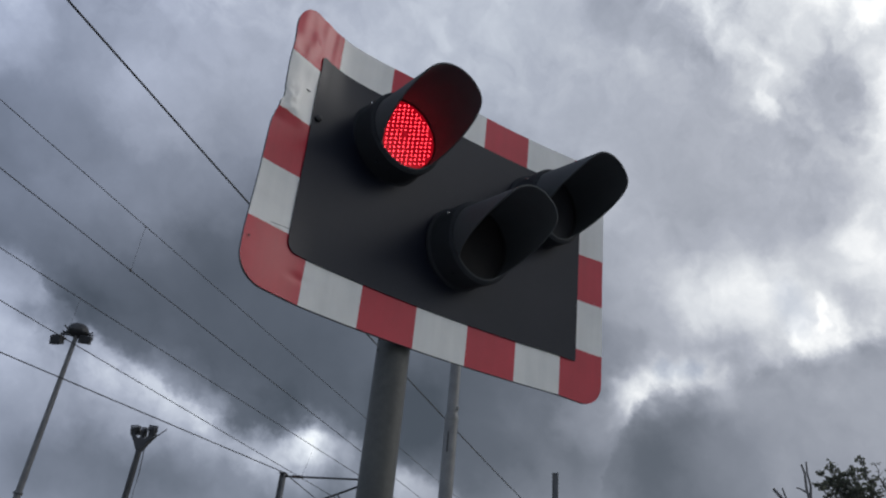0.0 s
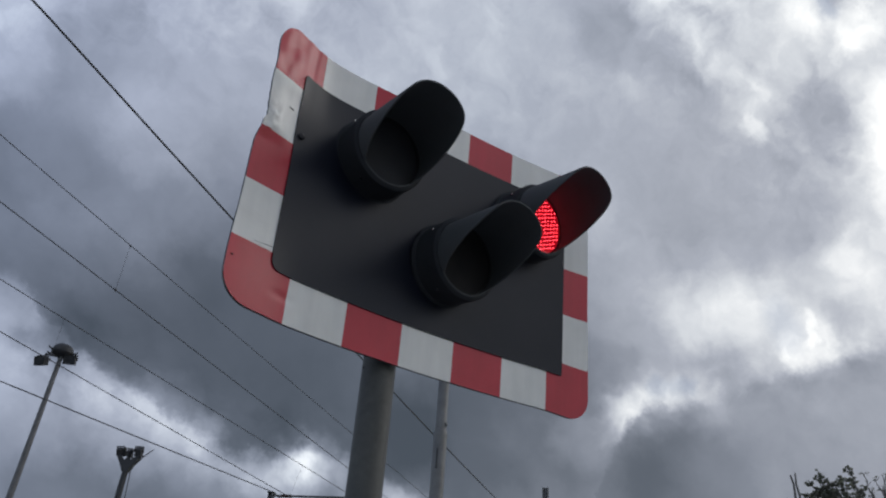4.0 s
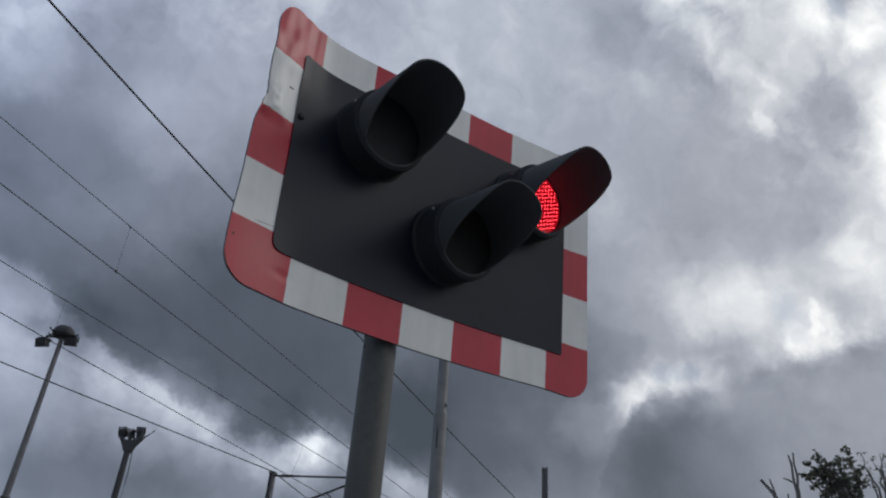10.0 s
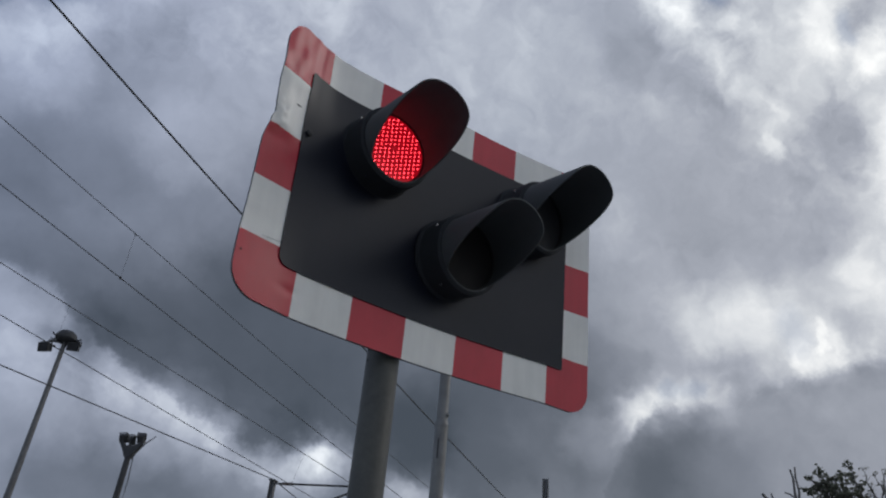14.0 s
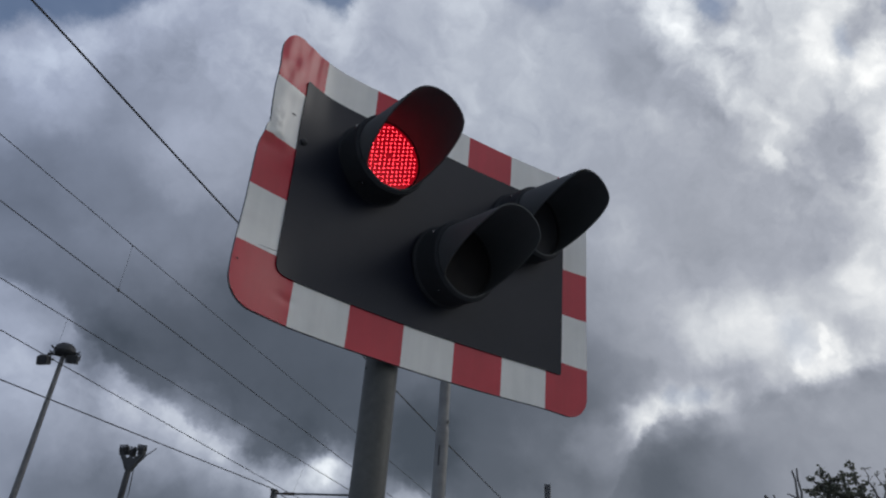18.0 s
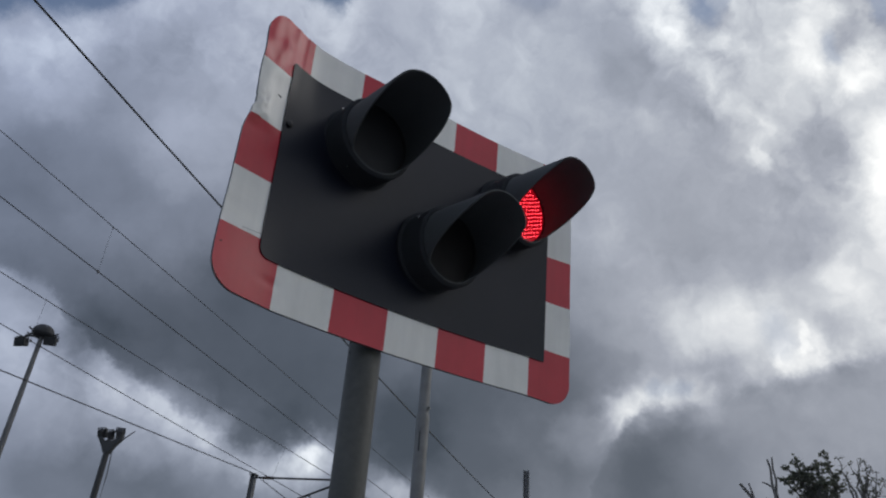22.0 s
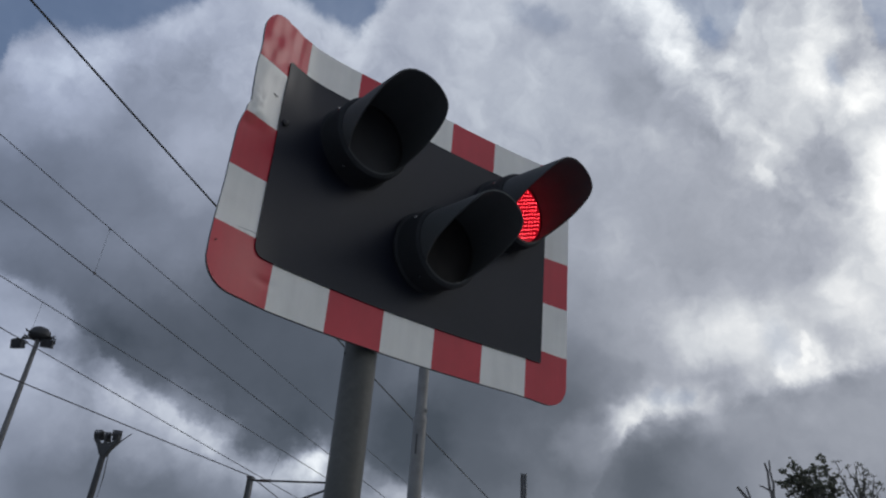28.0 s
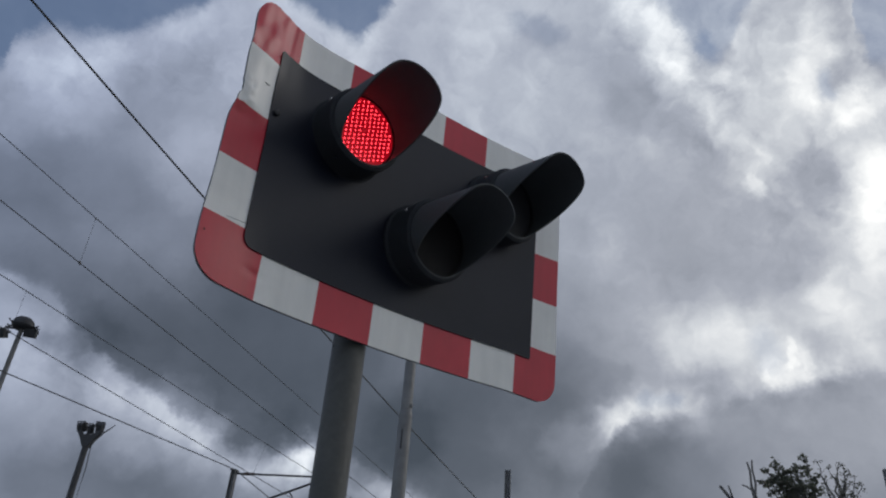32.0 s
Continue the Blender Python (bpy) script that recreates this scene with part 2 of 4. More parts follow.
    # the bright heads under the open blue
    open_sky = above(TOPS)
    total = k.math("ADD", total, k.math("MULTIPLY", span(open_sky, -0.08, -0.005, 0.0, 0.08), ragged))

    # heaped cloud is lit from the sun's side
    lean = k.vec("ADD", bent, tuple((RIGHT * 0.8 + UP * 0.5) * 0.022)).outputs[0]
    near_side, far_side = k.noise(bent, 15.0, 8.0, 0.54, 0.3), k.noise(lean, 15.0, 8.0, 0.54, 0.3)
    relief = k.math("SUBTRACT", near_side.outputs["Fac"], far_side.outputs["Fac"])
    lit = k.math("ADD", span(total, 0.46, 0.80, 0.05, 0.24), strokes(0.0, HEAPS))
    total = k.math("MULTIPLY_ADD", relief, lit, total)
    colour = k.ramp(total, [(0.20, (0.057, 0.065, 0.076)), (0.35, (0.098, 0.108, 0.127)), (0.50, (0.202, 0.216, 0.252)), (0.65, (0.37, 0.385, 0.435)), (0.80, (0.60, 0.615, 0.645)), (1.0, (1.0, 0.995, 0.98))])
    # cloud far from the sun is lit by the blue above
    tint = k.ramp(k.math("MULTIPLY_ADD", k.vec("DOT_PRODUCT", way, RIGHT * 0.75 - UP * 0.4).outputs["Value"], 1.0, 0.5), [(0.08, (0.915, 1.0, 1.16)), (0.28, (0.95, 1.0, 1.085)), (0.5, (0.955, 1.0, 1.05)), (0.7, (0.985, 1.0, 1.005)), (1.0, (1.0, 1.0, 0.99))])
    tinted = k.n("MixRGB", blend_type="MULTIPLY")
    tinted.inputs[0].default_value = 1.0
    k.link(colour, tinted.inputs[1])
    k.link(tint, tinted.inputs[2])
    em = k.n("Emission")
    k.link(tinted.outputs[0], em.inputs["Color"])
    em.inputs["Strength"].default_value = 1.0
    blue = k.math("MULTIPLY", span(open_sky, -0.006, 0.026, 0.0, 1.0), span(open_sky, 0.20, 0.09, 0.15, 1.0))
    # a thin veil stays before the blue on the sun's side
    blue = k.math("MULTIPLY", blue, span(cu, -0.05, 0.15, 0.76, 0.36))
    gap = k.math("ADD", k.math("ADD", strokes(0.05, BLUE_GAPS, 0.15), blue), glare(sun_way, 0.95, 0.995, 0.3))
    gap = k.math("MINIMUM", gap, 0.92)
    clear = k.n("BsdfTransparent")
    mix = k.n("MixShader")
    k.link(gap, mix.inputs[0])
    k.link(em.outputs[0], mix.inputs[1])
    k.link(clear.outputs[0], mix.inputs[2])
    k.link(mix.outputs[0], k.out.inputs["Surface"])
    return k.m


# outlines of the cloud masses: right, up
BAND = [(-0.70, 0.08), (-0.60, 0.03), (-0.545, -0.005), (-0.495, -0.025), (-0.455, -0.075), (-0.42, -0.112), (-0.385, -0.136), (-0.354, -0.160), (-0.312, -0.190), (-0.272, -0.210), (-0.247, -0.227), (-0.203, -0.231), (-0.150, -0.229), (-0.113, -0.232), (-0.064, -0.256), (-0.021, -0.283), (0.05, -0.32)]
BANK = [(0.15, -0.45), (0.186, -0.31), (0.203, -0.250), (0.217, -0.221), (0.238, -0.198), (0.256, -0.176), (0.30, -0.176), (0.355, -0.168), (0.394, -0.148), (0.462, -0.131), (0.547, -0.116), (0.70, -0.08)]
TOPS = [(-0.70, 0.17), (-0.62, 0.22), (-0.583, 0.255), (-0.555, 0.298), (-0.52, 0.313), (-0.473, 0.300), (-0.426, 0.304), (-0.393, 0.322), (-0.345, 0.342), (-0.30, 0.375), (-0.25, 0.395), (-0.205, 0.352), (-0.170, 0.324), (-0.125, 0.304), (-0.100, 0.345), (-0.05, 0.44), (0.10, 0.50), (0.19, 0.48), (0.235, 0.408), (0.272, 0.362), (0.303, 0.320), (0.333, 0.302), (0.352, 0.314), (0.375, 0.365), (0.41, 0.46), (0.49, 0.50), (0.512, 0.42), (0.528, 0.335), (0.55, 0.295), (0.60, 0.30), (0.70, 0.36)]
# streaks of lighter and darker cloud: from (right, up), to, reach, depth of tone
HIGH_STREAKS = [
    (0.478, 0.37, 0.468, 0.26, 0.040, 0.100), (0.462, 0.24, 0.425, 0.18, 0.035, 0.070), (0.225, 0.375, 0.29, 0.3, 0.040, 0.130), (0.315, 0.26, 0.345, 0.21, 0.030, 0.050),
    (0.575, 0.05, 0.57, 0.16, 0.050, 0.100), (0.394, 0.136, 0.404, 0.126, 0.017, 0.090), (0.51, 0.32, 0.56, 0.26, 0.030, 0.080), (0.52, 0.225, 0.54, 0.235, 0.020, 0.080),
    (0.05, 0.33, 0.02, 0.3, 0.040, 0.050), (-0.56, 0.06, -0.36, -0.02, 0.090, 0.040), (0, 0.36, 0.24, 0.4, 0.070, 0.050),
]
LOW_STREAKS = [
    (0.33, -0.085, 0.5, -0.03, 0.050, 0.060), (0.452, -0.078, 0.457, -0.11, 0.009, 0.070), (0.22, -0.198, 0.25, -0.17, 0.024, 0.050), (0.36, -0.24, 0.58, -0.19, 0.100, 0.085),
    (-0.56, -0.07, -0.49, -0.095, 0.060, 0.080), (-0.54, -0.13, -0.3, -0.235, 0.070, 0.050), (-0.24, -0.256, -0.12, -0.254, 0.030, 0.060),
]
DARK_STREAKS = [
    (0.21, 0.28, 0.3, 0.22, 0.060, -0.050), (0.49, -0.07, 0.5, -0.09, 0.028, -0.050), (0.1, 0.34, 0.12, 0.33, 0.030, -0.060), (0.25, -0.25, 0.36, -0.29, 0.110, -0.030),
    (-0.5, -0.27, -0.32, -0.265, 0.060, -0.040), (-0.5, 0.18, -0.36, 0.24, 0.080, -0.030), (-0.58, 0.12, -0.42, 0.1, 0.080, -0.060),
]
HEAPS = [(0.40, 0.38, 0.50, 0.16, 0.220, 0.16), (0.24, 0.36, 0.34, 0.22, 0.090, 0.14), (0.22, -0.19, 0.52, -0.11, 0.050, 0.16), (-0.44, -0.13, -0.10, -0.26, 0.080, 0.18), (-0.52, 0.27, -0.12, 0.28, 0.070, 0.12)]
# torn openings to the blue
BLUE_GAPS = [
    (0.318, 0.330, 0.334, 0.312, 0.020, 0.25), (0.484, 0.285, 0.496, 0.262, 0.018, 0.28), (0.415, -0.075, 0.432, -0.104, 0.026, 0.14),
    (0.270, -0.160, 0.305, -0.158, 0.018, 0.16), (0.28, 0.52, 0.20, 0.55, 0.090, 0.60), (0.08, 0.352, 0.125, 0.334, 0.026, 0.22),
]
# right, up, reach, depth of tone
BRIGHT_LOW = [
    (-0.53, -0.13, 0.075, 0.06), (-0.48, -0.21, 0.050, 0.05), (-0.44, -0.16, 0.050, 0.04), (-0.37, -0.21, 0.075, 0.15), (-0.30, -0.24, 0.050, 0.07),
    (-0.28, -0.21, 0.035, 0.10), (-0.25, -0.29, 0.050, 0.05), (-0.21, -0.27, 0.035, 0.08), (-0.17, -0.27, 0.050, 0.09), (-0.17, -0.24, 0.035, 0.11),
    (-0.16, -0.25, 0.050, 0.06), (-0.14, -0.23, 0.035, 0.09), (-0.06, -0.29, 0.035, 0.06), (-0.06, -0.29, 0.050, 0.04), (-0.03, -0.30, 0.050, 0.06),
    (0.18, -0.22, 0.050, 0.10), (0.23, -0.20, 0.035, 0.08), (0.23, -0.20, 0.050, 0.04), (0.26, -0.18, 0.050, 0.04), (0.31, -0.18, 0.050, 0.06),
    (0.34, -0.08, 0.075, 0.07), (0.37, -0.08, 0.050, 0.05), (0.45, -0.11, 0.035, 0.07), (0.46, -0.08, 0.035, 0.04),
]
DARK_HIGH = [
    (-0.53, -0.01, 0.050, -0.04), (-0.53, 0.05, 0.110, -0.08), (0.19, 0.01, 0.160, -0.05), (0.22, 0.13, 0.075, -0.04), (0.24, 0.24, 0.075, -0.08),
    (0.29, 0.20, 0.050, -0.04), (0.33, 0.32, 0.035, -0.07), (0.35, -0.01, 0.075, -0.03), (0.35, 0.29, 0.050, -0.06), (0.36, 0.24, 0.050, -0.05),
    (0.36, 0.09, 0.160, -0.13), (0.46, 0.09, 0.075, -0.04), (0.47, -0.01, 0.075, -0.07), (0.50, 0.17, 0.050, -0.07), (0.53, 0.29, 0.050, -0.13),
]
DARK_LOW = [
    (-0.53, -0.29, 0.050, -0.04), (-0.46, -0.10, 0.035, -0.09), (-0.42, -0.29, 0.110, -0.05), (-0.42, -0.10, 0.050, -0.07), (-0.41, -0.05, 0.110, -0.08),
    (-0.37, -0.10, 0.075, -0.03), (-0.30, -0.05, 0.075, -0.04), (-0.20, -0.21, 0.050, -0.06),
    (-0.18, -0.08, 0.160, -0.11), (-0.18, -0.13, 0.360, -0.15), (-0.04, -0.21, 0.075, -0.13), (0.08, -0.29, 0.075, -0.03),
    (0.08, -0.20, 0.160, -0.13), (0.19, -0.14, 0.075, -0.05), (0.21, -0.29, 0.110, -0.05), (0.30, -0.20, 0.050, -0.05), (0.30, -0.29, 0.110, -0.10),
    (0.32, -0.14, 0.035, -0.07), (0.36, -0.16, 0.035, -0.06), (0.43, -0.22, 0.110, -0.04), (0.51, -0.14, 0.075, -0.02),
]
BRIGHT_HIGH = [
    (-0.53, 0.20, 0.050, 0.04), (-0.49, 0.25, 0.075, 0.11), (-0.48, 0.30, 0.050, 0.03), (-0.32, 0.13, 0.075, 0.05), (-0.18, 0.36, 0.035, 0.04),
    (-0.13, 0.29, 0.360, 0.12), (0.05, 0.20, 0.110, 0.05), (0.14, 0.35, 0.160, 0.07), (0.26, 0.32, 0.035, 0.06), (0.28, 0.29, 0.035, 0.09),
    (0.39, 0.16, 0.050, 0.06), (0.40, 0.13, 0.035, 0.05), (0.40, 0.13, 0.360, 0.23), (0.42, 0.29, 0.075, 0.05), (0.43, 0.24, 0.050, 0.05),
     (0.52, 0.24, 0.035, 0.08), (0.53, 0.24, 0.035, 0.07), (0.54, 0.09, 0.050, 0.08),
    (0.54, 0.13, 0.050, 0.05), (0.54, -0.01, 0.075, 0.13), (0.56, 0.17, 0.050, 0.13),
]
M_CLOUD = cloud_material()


# ---- mesh helpers ----
def part(name, bm, material, parent=None, label="", smooth=True):
    """Link a bmesh as one mesh object, under a thing or a part."""
    bmesh.ops.recalc_face_normals(bm, faces=bm.faces)
    me = bpy.data.meshes.new(name)
    bm.to_mesh(me)
    bm.free()
    me.materials.append(material)
    if smooth:
        me.shade_smooth()
        me.set_sharp_from_angle(angle=radians(35))
    ob = new(name, me)
    ob.parent = parent
    if label:
        tagged(ob, label)
    return ob


def thing(name, m, label, category, group="", kind=""):
    ob = new(name)
    ob.empty_display_size = 0.2
    ob.matrix_basis = m
    return tagged(ob, label, category, group, kind)


def tube(bm, a, b, r0, r1=None, seg=16, cap=True):
    """A straight round bar from a to b."""
    a, b = Vector(a), Vector(b)
    r1 = r0 if r1 is None else r1
    q = (b - a).to_track_quat("Z", "Y").to_matrix()
    rings = []
    for p, r in ((a, r0), (b, r1)):
        rings.append([bm.verts.new(p + q @ Vector((r * math.cos(t), r * math.sin(t), 0))) for t in (2 * math.pi * i / seg for i in range(seg))])
    for i in range(seg):
        j = (i + 1) % seg
        bm.faces.new((rings[0][i], rings[0][j], rings[1][j], rings[1][i]))
    if cap:
        bm.faces.new(rings[0][::-1])
        bm.faces.new(rings[1])
    return rings


def lathe(bm, profile, axis="Z", seg=24, at=(0, 0, 0), close=True):
    """Turn (radius, height) pairs about an axis through at."""
    at = Vector(at)
    rings = []
    for r, h in profile:
        ring = []
        for i in range(seg):
            t = 2 * math.pi * i / seg
            c, s = r * math.cos(t), r * math.sin(t)
            p = {"Z": (c, s, h), "Y": (c, h, s), "X": (h, c, s)}[axis]
            ring.append(bm.verts.new(at + Vector(p)))
        rings.append(ring)
    for k in range(len(rings) - 1):
        for i in range(seg):
            j = (i + 1) % seg
            bm.faces.new((rings[k][i], rings[k][j], rings[k + 1][j], rings[k + 1][i]))
    if close:
        bm.faces.new(rings[0][::-1])
        bm.faces.new(rings[-1])
    return rings


def box(bm, size, at=(0, 0, 0), turn=(0, 0, 0), bevel=0.0):
    m = pose(*at, *turn) @ Matrix.Diagonal((*size, 1))
    made = bmesh.ops.create_cube(bm, size=1.0, matrix=m)
    if bevel:
        edges = {e for v in made["verts"] for e in v.link_edges}
        bmesh.ops.bevel(bm, geom=list(edges), offset=bevel, segments=2, affect="EDGES")


def cable(bm, points, r, seg=6):
    """A round cable along a chain of points."""
    pts = [Vector(p) for p in points]
    rings = []
    for i, p in enumerate(pts):
        d = (pts[min(i + 1, len(pts) - 1)] - pts[max(i - 1, 0)]).normalized()
        q = d.to_track_quat("Z", "Y").to_matrix()
        rings.append([bm.verts.new(p + q @ Vector((r * math.cos(t), r * math.sin(t), 0))) for t in (2 * math.pi * k / seg for k in range(seg))])
    for a, b in zip(rings, rings[1:]):
        for i in range(seg):
            j = (i + 1) % seg
            bm.faces.new((a[i], a[j], b[j], b[i]))
    bm.faces.new(rings[0][::-1])
    bm.faces.new(rings[-1])


# ---- ground ----
bm = bmesh.new()
bmesh.ops.create_circle(bm, cap_ends=True, radius=4900, segments=64)
tagged(part("ground", bm, M_GROUND, smooth=False), "worn grey asphalt under the signal and masts", "ground", kind="structure")

# ---- cloud layer ----
CLOUD_H = 500.0
bm = bmesh.new()
bmesh.ops.create_circle(bm, cap_ends=True, radius=4700, segments=96, matrix=Matrix.Translation((0, 0, CLOUD_H)))
cloud_layer = part("cloud_layer_backdrop", bm, M_CLOUD, smooth=False)
tagged(cloud_layer, "broken layer of grey and white cloud with blue gaps", "clouds", kind="structure")
cloud_layer.location = EYE

# ---- crossing signal ----
HEAD = pose(0, 0, 2.78, 6.658, -3.989, -0.465)
X0, X1, Z0, Z1 = -0.533, 0.500, -0.376, 0.327
XS = (X0, -0.384, -0.231, -0.076, 0.076, 0.225, 0.366, X1)
TOP_XS = (X0, -0.380, -0.228, -0.074, 0.076, 0.225, 0.392, X1)
ZS = (Z0, -0.238, -0.102, 0.032, 0.180, Z1)
PX0, PX1, PZ0, PZ1 = -0.437, 0.413, -0.275, 0.229
CORNER = 0.062


def ease(a, b, x):
    k = min(1.0, max(0.0, (x - a) / (b - a)))
    return k * k * (3 - 2 * k)


def bow(x, z):
    """How far the knocked board stands forward (minus) of its flat middle."""
    y = -(0.187 if x < 0 else 0.171) * x * x
    # the top edge beside the knocked corner is pushed back, the corner itself curls forward
    y += 0.025 * ease(-0.05, 0.30, z) * ease(-0.08, -0.36, x)
    y -= 0.029 * ease(0.05, 0.22, z) * ease(-0.35, -0.533, x)
    if x < -0.36:
        near = math.exp(-((z - 0.062) / 0.040) ** 2) * ease(-0.47, -0.52, x)
        y += near * 0.008 * (noise.noise(Vector((x * 48, 3.1, z * 48))) + 0.25 + 0.5 * noise.noise(Vector((x * 130, 5.1, z * 130))))
        # the fold of the dent stands forward: the sheet above it leans back, below it leans out
        y -= 0.012 * ease(-0.43, -0.533, x) * (ease(0.20, 0.046, z) if z > 0.046 else ease(0.002, 0.046, z))
        # two creases run down from the top edge
        top = ease(0.10, 0.27, z)
        for at, wide, deep in ((-0.412, 0.007, 0.0018), (-0.437, 0.009, -0.0020), (-0.498, 0.018, 0.0028)):
            line = at + 0.05 * (z - 0.25)
            y += deep * top * math.exp(-((x - line) / wide) ** 2)
        y += 0.0055 * ease(-0.40, -0.48, x) * ease(0.08, 0.2, z) * noise.noise(Vector((x * 27, 9.0, z * 20)))
        y -= 0.018 * ease(-0.36, -0.533, x) * ease(-0.12, -0.38, z)
    # a long shallow knock low on the board
    y += 0.0030 * math.exp(-((x + 0.396) / 0.024) ** 2 - ((z + 0.322) / 0.008) ** 2)
    return y


def pull_in(x, z):
    """The dent draws the edge of the board in."""
    d = math.exp(-((z - 0.065) / 0.05) ** 2) * ease(-0.46, -0.533, x)
    edge = ease(-0.42, -0.533, x)
    x += edge * (0.010 * ease(-0.02, 0.16, z) - 0.009 * ease(-0.12, -0.30, z)) - 0.003 * ease(0.42, 0.50, x) * ease(-0.25, -0.05, z)
    jag = noise.noise(Vector((7.7, 1.3, z * 70))) * 0.006 * math.exp(-((z - 0.06) / 0.05) ** 2) * ease(-0.50, -0.533, x)
    return x + 0.011 * d + jag


def inside_round(x, z, x0, x1, z0, z1, r):
    """Pull a point of a rectangle in to its rounded corners."""
    cx = min(max(x, x0 + r), x1 - r)
    cz = min(max(z, z0 + r), z1 - r)
    dx, dz = x - cx, z - cz
    d = math.hypot(dx, dz)
    if dx and dz and d > r:
        return cx + dx * r / d, cz + dz * r / d
    return x, z


def curved_sheet(bm, xs, zs, lift, thick, rect, radius):
    """A thin sheet that follows the bowed board over the given steps."""
    def put(x, z, back):
        x, z = inside_round(x, z, *rect, radius(x, z) if callable(radius) else radius)
        return bm.verts.new((pull_in(x, z), bow(x, z) - lift + (thick if back else 0), z - 0.009 * ease(0.33, 0.50, x) * ease(0.12, -0.34, z)))
    front = [[put(x, z, False) for z in zs] for x in xs]
    back = [[put(x, z, True) for z in zs] for x in xs]
    nx, nz = len(xs), len(zs)
    for i in range(nx - 1):
        for j in range(nz - 1):
            bm.faces.new((front[i][j], front[i + 1][j], front[i + 1][j + 1], front[i][j + 1]))
            bm.faces.new((back[i][j + 1], back[i + 1][j + 1], back[i + 1][j], back[i][j]))
    rim = [(i, 0) for i in range(nx)] + [(nx - 1, j) for j in range(1, nz)] + [(i, nz - 1) for i in range(nx - 2, -1, -1)] + [(0, j) for j in range(nz - 2, 0, -1)]
    for a, b in zip(rim, rim[1:] + rim[:1]):
        bm.faces.new((front[a[0]][a[1]], front[b[0]][b[1]], back[b[0]][b[1]], back[a[0]][a[1]]))


def steps(a, b, size=0.006):
    n = max(2, round(abs(b - a) / size))
    return [a + (b - a) * i / n for i in range(n + 1)]


signal = thing("level_crossing_signal", HEAD, "level crossing signal, chequered red and white board with a knocked corner", "signal")
OUT = (X0, X1, Z0, Z1)
bm = bmesh.new()
curved_sheet(bm, steps(X0, X1, 0.008), steps(Z0, Z1, 0.008), 0.0, 0.0065, OUT, CORNER)
board = part("backing_board", bm, M_ALU, signal, "thin bowed aluminium sheet")


def stripe(x0, x1, z0, z1, red):
    bm = bmesh.new()
    curved_sheet(bm, steps(x0, x1), steps(z0, z1), 0.0022, 0.0014, OUT, CORNER)
    part("red_stripe" if red else "white_stripe", bm, M_RED if red else M_WHITE, board)


# bottom and top rows of the border, then its two sides
BORDER = 0.112
for i in range(7):
    red = i % 2 == 0
    lo, hi = XS[i], XS[i + 1]
    if i in (0, 6):
        stripe(lo, hi, ZS[0], ZS[1], True)
        stripe(TOP_XS[i], TOP_XS[i + 1], ZS[4], ZS[5], True)
    else:
        stripe(lo, hi, Z0, Z0 + BORDER, red)
        stripe(TOP_XS[i], TOP_XS[i + 1], Z1 - BORDER, Z1, red)
for j in range(1, 4):
    stripe(X0, X0 + BORDER, ZS[j], ZS[j + 1], j == 2)
    stripe(X1 - BORDER, X1, ZS[j], ZS[j + 1], j == 2)

bm = bmesh.new()
curved_sheet(bm, steps(PX0, PX1, 0.01), steps(PZ0, PZ1, 0.01), 0.0055, 0.0030, (PX0, PX1, PZ0, PZ1), lambda x, z: (0.024 if z < 0 else 0.012) if x < 0 else 0.005)
panel = part("inner_panel", bm, M_PANEL, signal, "matt black inner panel")
for x, z in ((-0.421, 0.060),):
    bm = bmesh.new()
    lathe(bm, [(0.008, -0.0), (0.008, -0.005), (0.005, -0.007)], "Y", 12, (x, bow(x, z) - 0.0055, z))
    part("bolt", bm, M_BOLT, panel)

# across, up, turn outward, tilt
LAMPS = {"first": (-0.2185, 0.0972, 1.9, -0.6), "second": (0.2691, 0.1059, 5.7, 0.9), "amber": (0.0281, -0.0932, 3.7, 2.2)}
LENS_Y, HOUSE_R, HOOD_R = -0.0727, 0.1010, 0.0935
HOOD_TOP, HOOD_LOW = -0.2600, -0.0900


def hood_edge(t):
    """How far the hood reaches at the angle t round the lamp, pi/2 being the top."""
    h = math.sin(t)
    k = max(0.0, (h + 0.70) / 1.22)
    k = max(0.0, 0.5 * (k + 1.0 - math.sqrt((k - 1.0) ** 2 + 0.03)))
    return HOOD_LOW + (HOOD_TOP - HOOD_LOW) * (0.78 * k + 0.25 * ease(-0.70, 0.60, h))


